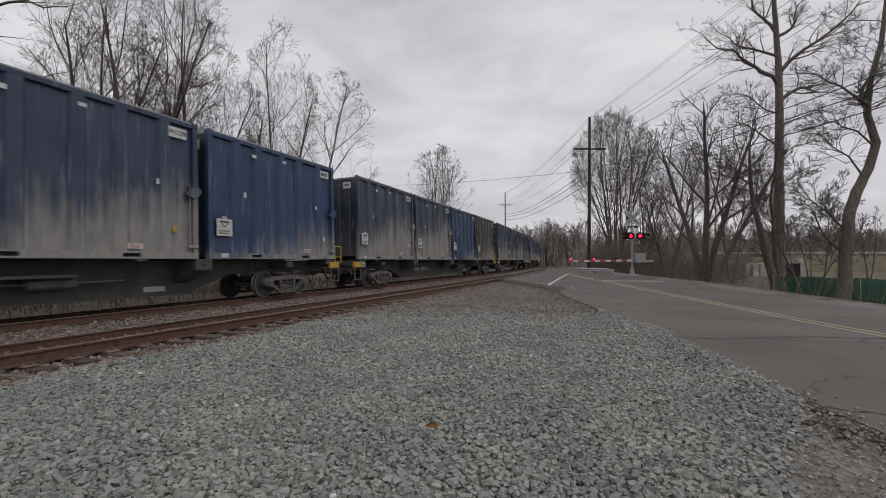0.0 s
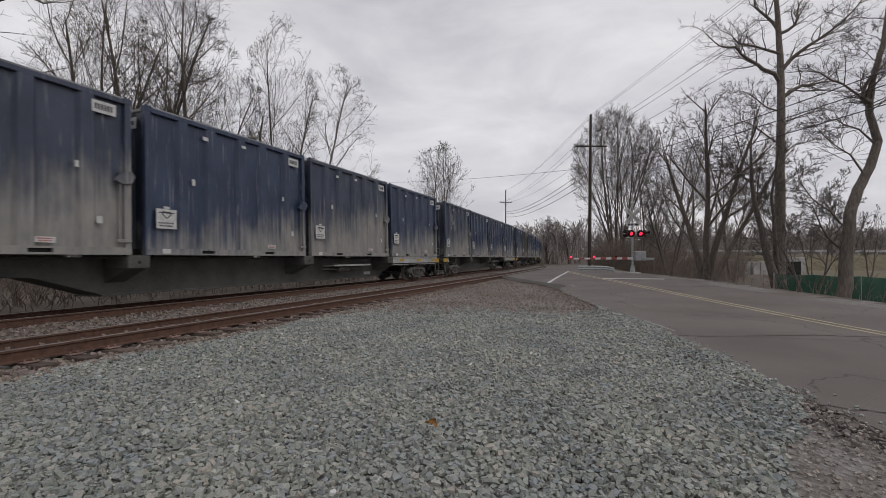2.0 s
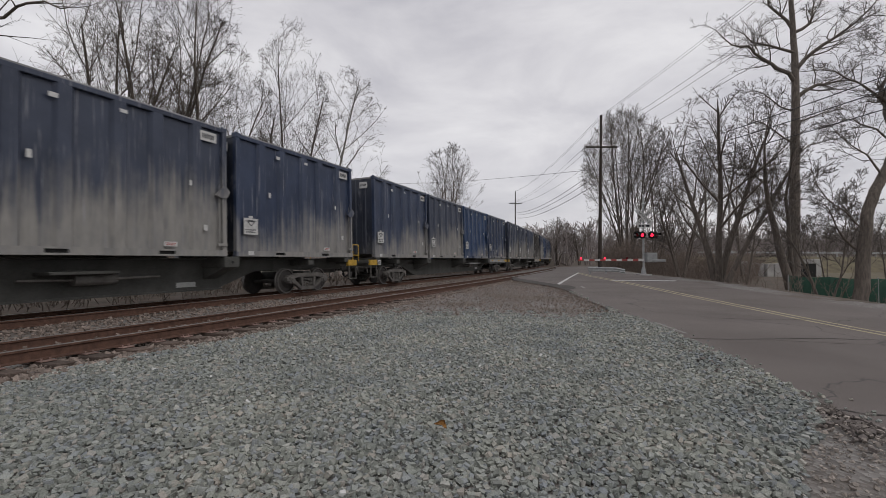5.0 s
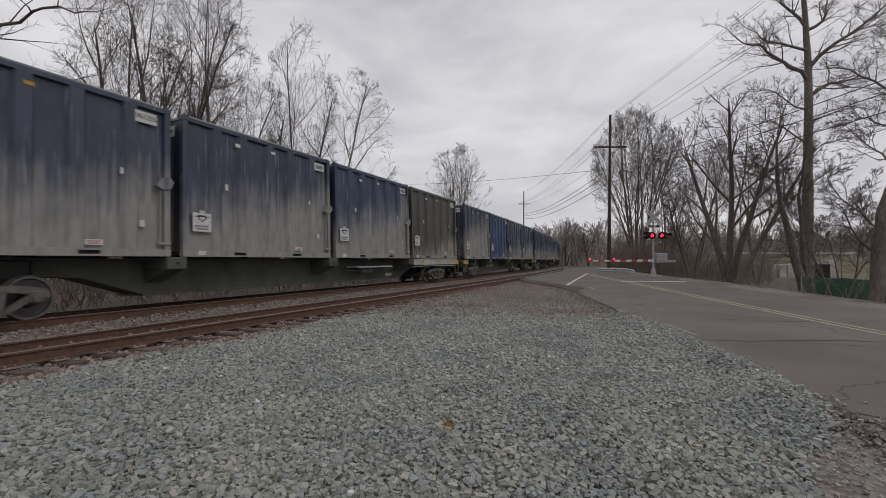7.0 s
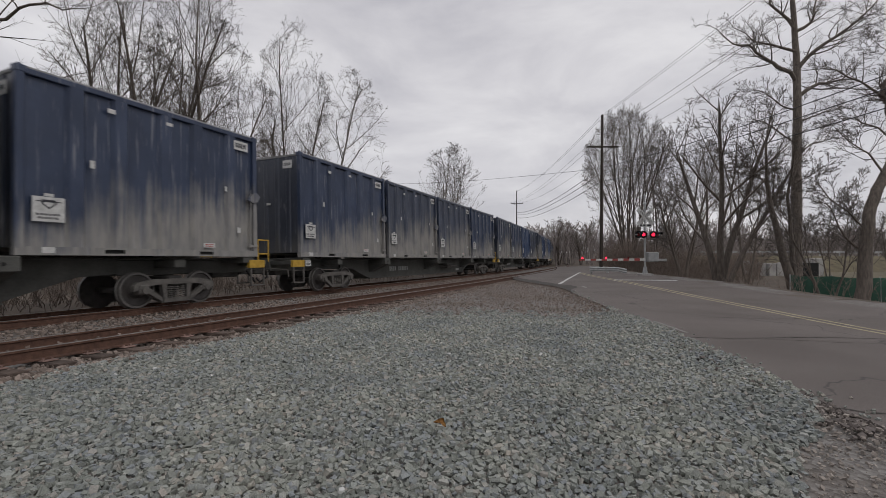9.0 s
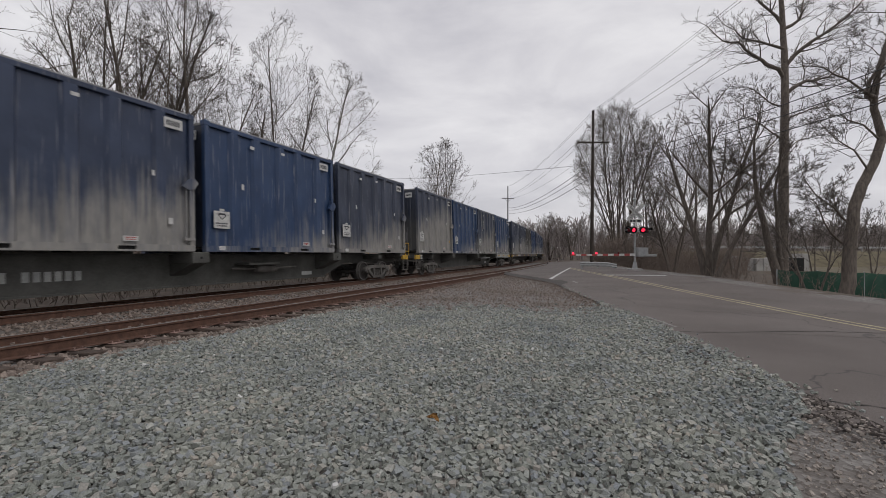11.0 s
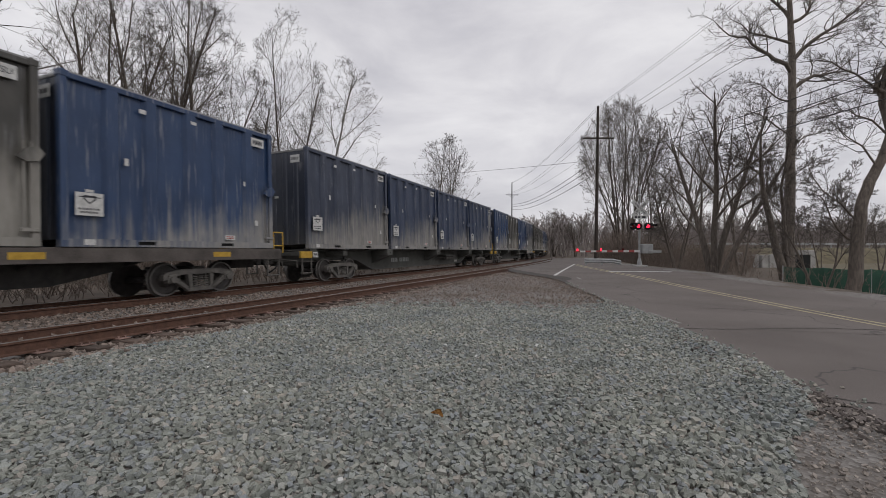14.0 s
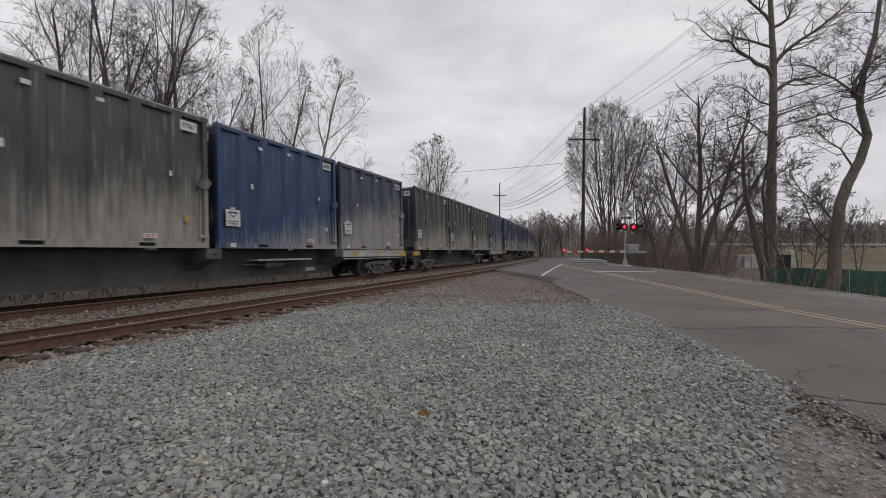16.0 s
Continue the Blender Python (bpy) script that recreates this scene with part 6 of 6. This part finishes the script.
def stones(name, label, points, sizes, material, seed, flat=0.6):
    """Crushed stone: jittered blocks with broken corners, turned at random, half sunk into the ground."""
    g = np.random.default_rng(seed)
    n = len(points)
    v = CUBE[None] * g.uniform(0.72, 1.0, (n, 8, 1)) + g.normal(0, 0.13, (n, 8, 3))
    v *= np.stack([g.uniform(0.8, 1.2, n), g.uniform(0.62, 0.98, n), g.uniform(0.45, 0.8, n) * flat / 0.6], axis=1)[:, None, :]
    v *= (sizes * 0.5)[:, None, None]
    ax = g.normal(0, 1, (n, 3)) * np.array([0.62, 0.62, 3.0])
    th = np.linalg.norm(ax, axis=1, keepdims=True)
    k = ax / (th + 1e-9)
    c, s = np.cos(th)[:, None, :], np.sin(th)[:, None, :]
    kk = k[:, None, :]
    v = v * c + np.cross(np.broadcast_to(kk, v.shape), v) * s + kk * (v * kk).sum(2, keepdims=True) * (1 - c)
    v += points[:, None, :]
    f = (np.arange(n) * 8)[:, None, None] + CUBE_FACES[None]
    return tagged(new(name, soup(name, v.reshape(-1, 3), f.reshape(-1, 4), material, True)), label, "gravel", kind="stuff")


def scatter(seed, x0, x1, y0, y1, cell, keep, lift, jitter=0.5):
    g = np.random.default_rng(seed)
    pts = []
    for y in np.arange(y0, y1, cell):
        for x in np.arange(x0, x1, cell):
            a, b = x + g.uniform(-jitter, jitter) * cell, y + g.uniform(-jitter, jitter) * cell
            if keep(a, b, g.random()):
                pts.append((a, b, ground_z(a, b) + 0.012 * noise.noise((a * 0.6, b * 0.6, 0.0)) + 0.006 * noise.noise((a * 2.1, b * 2.1, 3.0)) + lift + 0.04 * ramp01(a - road_left(b), -0.7, -0.05) + g.uniform(-0.016, 0.016)))
    return np.array(pts)


def in_view(x, y):
    return abs(x) < y * 1.06 + 0.5


def fresh(x, y):
    """How far the fresh grey stone reaches: from the ties over to the road, with a ragged far edge."""
    rim = 11.0 + 1.0 * noise.noise((x * 0.6, 1.0, 0.0)) + 2.2 * noise.noise((x * 4.3, y * 4.3, 8.0))
    return y < rim and lateral(x, y) > 4.55 + 0.25 * noise.noise((x, y, 2.0)) and x < road_left(y) + 0.05 - 0.62 * max(0, 4.8 - y) * ramp01(y, 5.2, 3.0) + 0.12 * noise.noise((y * 5.0, x * 3.0, 4.0))


rear_pts = scatter(4, -7.5, 4.2, -5.0, 7.0, 0.115, lambda x, y, r: fresh(x, max(y, 2.6)) and lateral(x, y) > 4.55 and (y < 2.0 or not in_view(x, y)), 0.012)
near_pts = scatter(1, -6.5, 4.2, 2.0, 5.6, 0.0315, lambda x, y, r: in_view(x, y) and fresh(x, y), 0.012)
mid_pts = scatter(2, -9.0, 4.4, 5.6, 12.6, 0.044, lambda x, y, r: in_view(x, y) and fresh(x, y), 0.012)
rg = np.random.default_rng(5)
stones("rear_gravel", "loose crushed grey stone on the ground", rear_pts, rg.uniform(0.07, 0.115, len(rear_pts)), M_STONE, 10)
stones("near_gravel", "loose crushed grey stone on the ground", near_pts, 0.022 + 0.036 * rg.random(len(near_pts)) ** 1.3, M_STONE, 11)
stones("middle_gravel", "loose crushed grey stone on the ground", mid_pts, 0.030 + 0.036 * rg.random(len(mid_pts)) ** 1.3, M_STONE, 12)
white_pts = scatter(21, -6, 4.2, 2.4, 9.5, 0.62, lambda x, y, r: in_view(x, y) and fresh(x, y) and r < 0.30, 0.03)
stones("pale_pebbles", "scattered pale quartz pebbles among the gravel", white_pts, rg.uniform(0.025, 0.05, len(white_pts)), M_SIGNWHITE, 22)
rim_y = rg.uniform(2.3, 7.5, 420)
rim_x = np.array([road_left(y) - abs(g) for y, g in zip(rim_y, rg.normal(0, 0.16, 420))])
rim = np.array([(x, y, ground_z(x, y) + 0.03) for x, y in zip(rim_x, rim_y)])
stones("broken_asphalt", "crumbled asphalt pieces along the road's rim", rim, rg.uniform(0.02, 0.09, len(rim)), M_ASPHALT, 24, 0.5)
dirt_pts = scatter(31, 1.6, 4.0, 2.0, 6.5, 0.034, lambda x, y, r: in_view(x, y) and not fresh(x, y) and x < road_left(y) + 0.04 and r < 0.75, 0.0)
stones("dirt_gravel", "fine brown dirt and grit beside the asphalt", dirt_pts, 0.008 + 0.03 * rg.random(len(dirt_pts)) ** 2, M_DIRT, 25)
spill = np.array([(road_left(y) + abs(g), y, road_z(road_left(y) + abs(g), y) + 0.008) for y, g in zip(rg.uniform(3.0, 18, 260), rg.normal(0, 0.10, 260))])
stones("spilled_gravel", "loose stones spilled onto the asphalt edge", spill, rg.uniform(0.015, 0.045, len(spill)), M_STONE, 23)
old_pts = scatter(3, -9.0, 6.0, 2.6, 26, 0.075, lambda x, y, r: in_view(x, y) and lateral(x, y) > 3.75 and not fresh(x, y) and x < road_left(y) + 0.03 and r < 0.9 and not (x > 1.6 and y < 6.0), 0.0)
stones("old_gravel", "dusty brown older gravel beside the track", old_pts, rg.uniform(0.014, 0.05, len(old_pts)), M_BALLAST, 13)


def bed_points(seed, lat0, lat1, s0, s1, n):
    g = np.random.default_rng(seed)
    out = []
    for _ in range(n):
        s = s0 + (s1 - s0) * g.random() ** 1.4
        x, y, _h = line(s, g.uniform(lat0, lat1))
        out.append((x, y, ground_z(x, y) + g.uniform(-0.01, 0.025)))
    return np.array(out)


bed = np.concatenate([bed_points(6, -0.5, 1.45, 3, 45, 6500), bed_points(7, 3.4, 4.7, 4, 34, 6000), bed_points(8, -2.9, -0.5, 3, 40, 4500), bed_points(9, 1.4, 3.5, 3, 40, 3000)])
stones("track_ballast", "brown stained ballast between and beside the rails", bed, rg.uniform(0.035, 0.08, len(bed)), M_BALLAST, 14)


def fallen_leaf():
    bm = B()
    n = 9
    rows = []
    for i in range(n):
        k = i / (n - 1)
        w = 0.028 * math.sin(math.pi * min(k * 1.02, 1)) * (1.0 if i % 2 else 0.6) + 0.002
        y = -0.045 + 0.09 * k
        rows.append([bm.verts.new((sx * w, y, 0.012 + 0.02 * abs(sx) * math.sin(k * 3) + 0.008 * math.sin(5 * k))) for sx in (-1, -0.5, 0, 0.5, 1)])
    for a, b in zip(rows, rows[1:]):
        for i in range(4):
            bm.faces.new((a[i], a[i + 1], b[i + 1], b[i]))
    bmesh.ops.solidify(bm, geom=bm.faces[:], thickness=0.002)
    ob = part("fallen_leaf", bm, M_LEAF, None, smooth=True)
    ob.matrix_basis = pose(-0.09, 3.5, ground_z(-0.09, 3.5) + 0.078, 8, -12, 50) @ Matrix.Scale(1.4, 4)
    tagged(ob, "curled dry orange leaf lying on the gravel", "leaf")


fallen_leaf()


# ---------------------------------------------------------------- what moves
def motions():
    times = [0.5 * i for i in range(33)]
    for ob, start, at in movers:
        rows = []
        for t in times:
            s = start - SPEED * t
            rows.append((t, rail_pose(s, TRAIN_LAT, TRAIN_Z, TRAIN_CANT) @ at))
        walk(ob, rows)


motions()
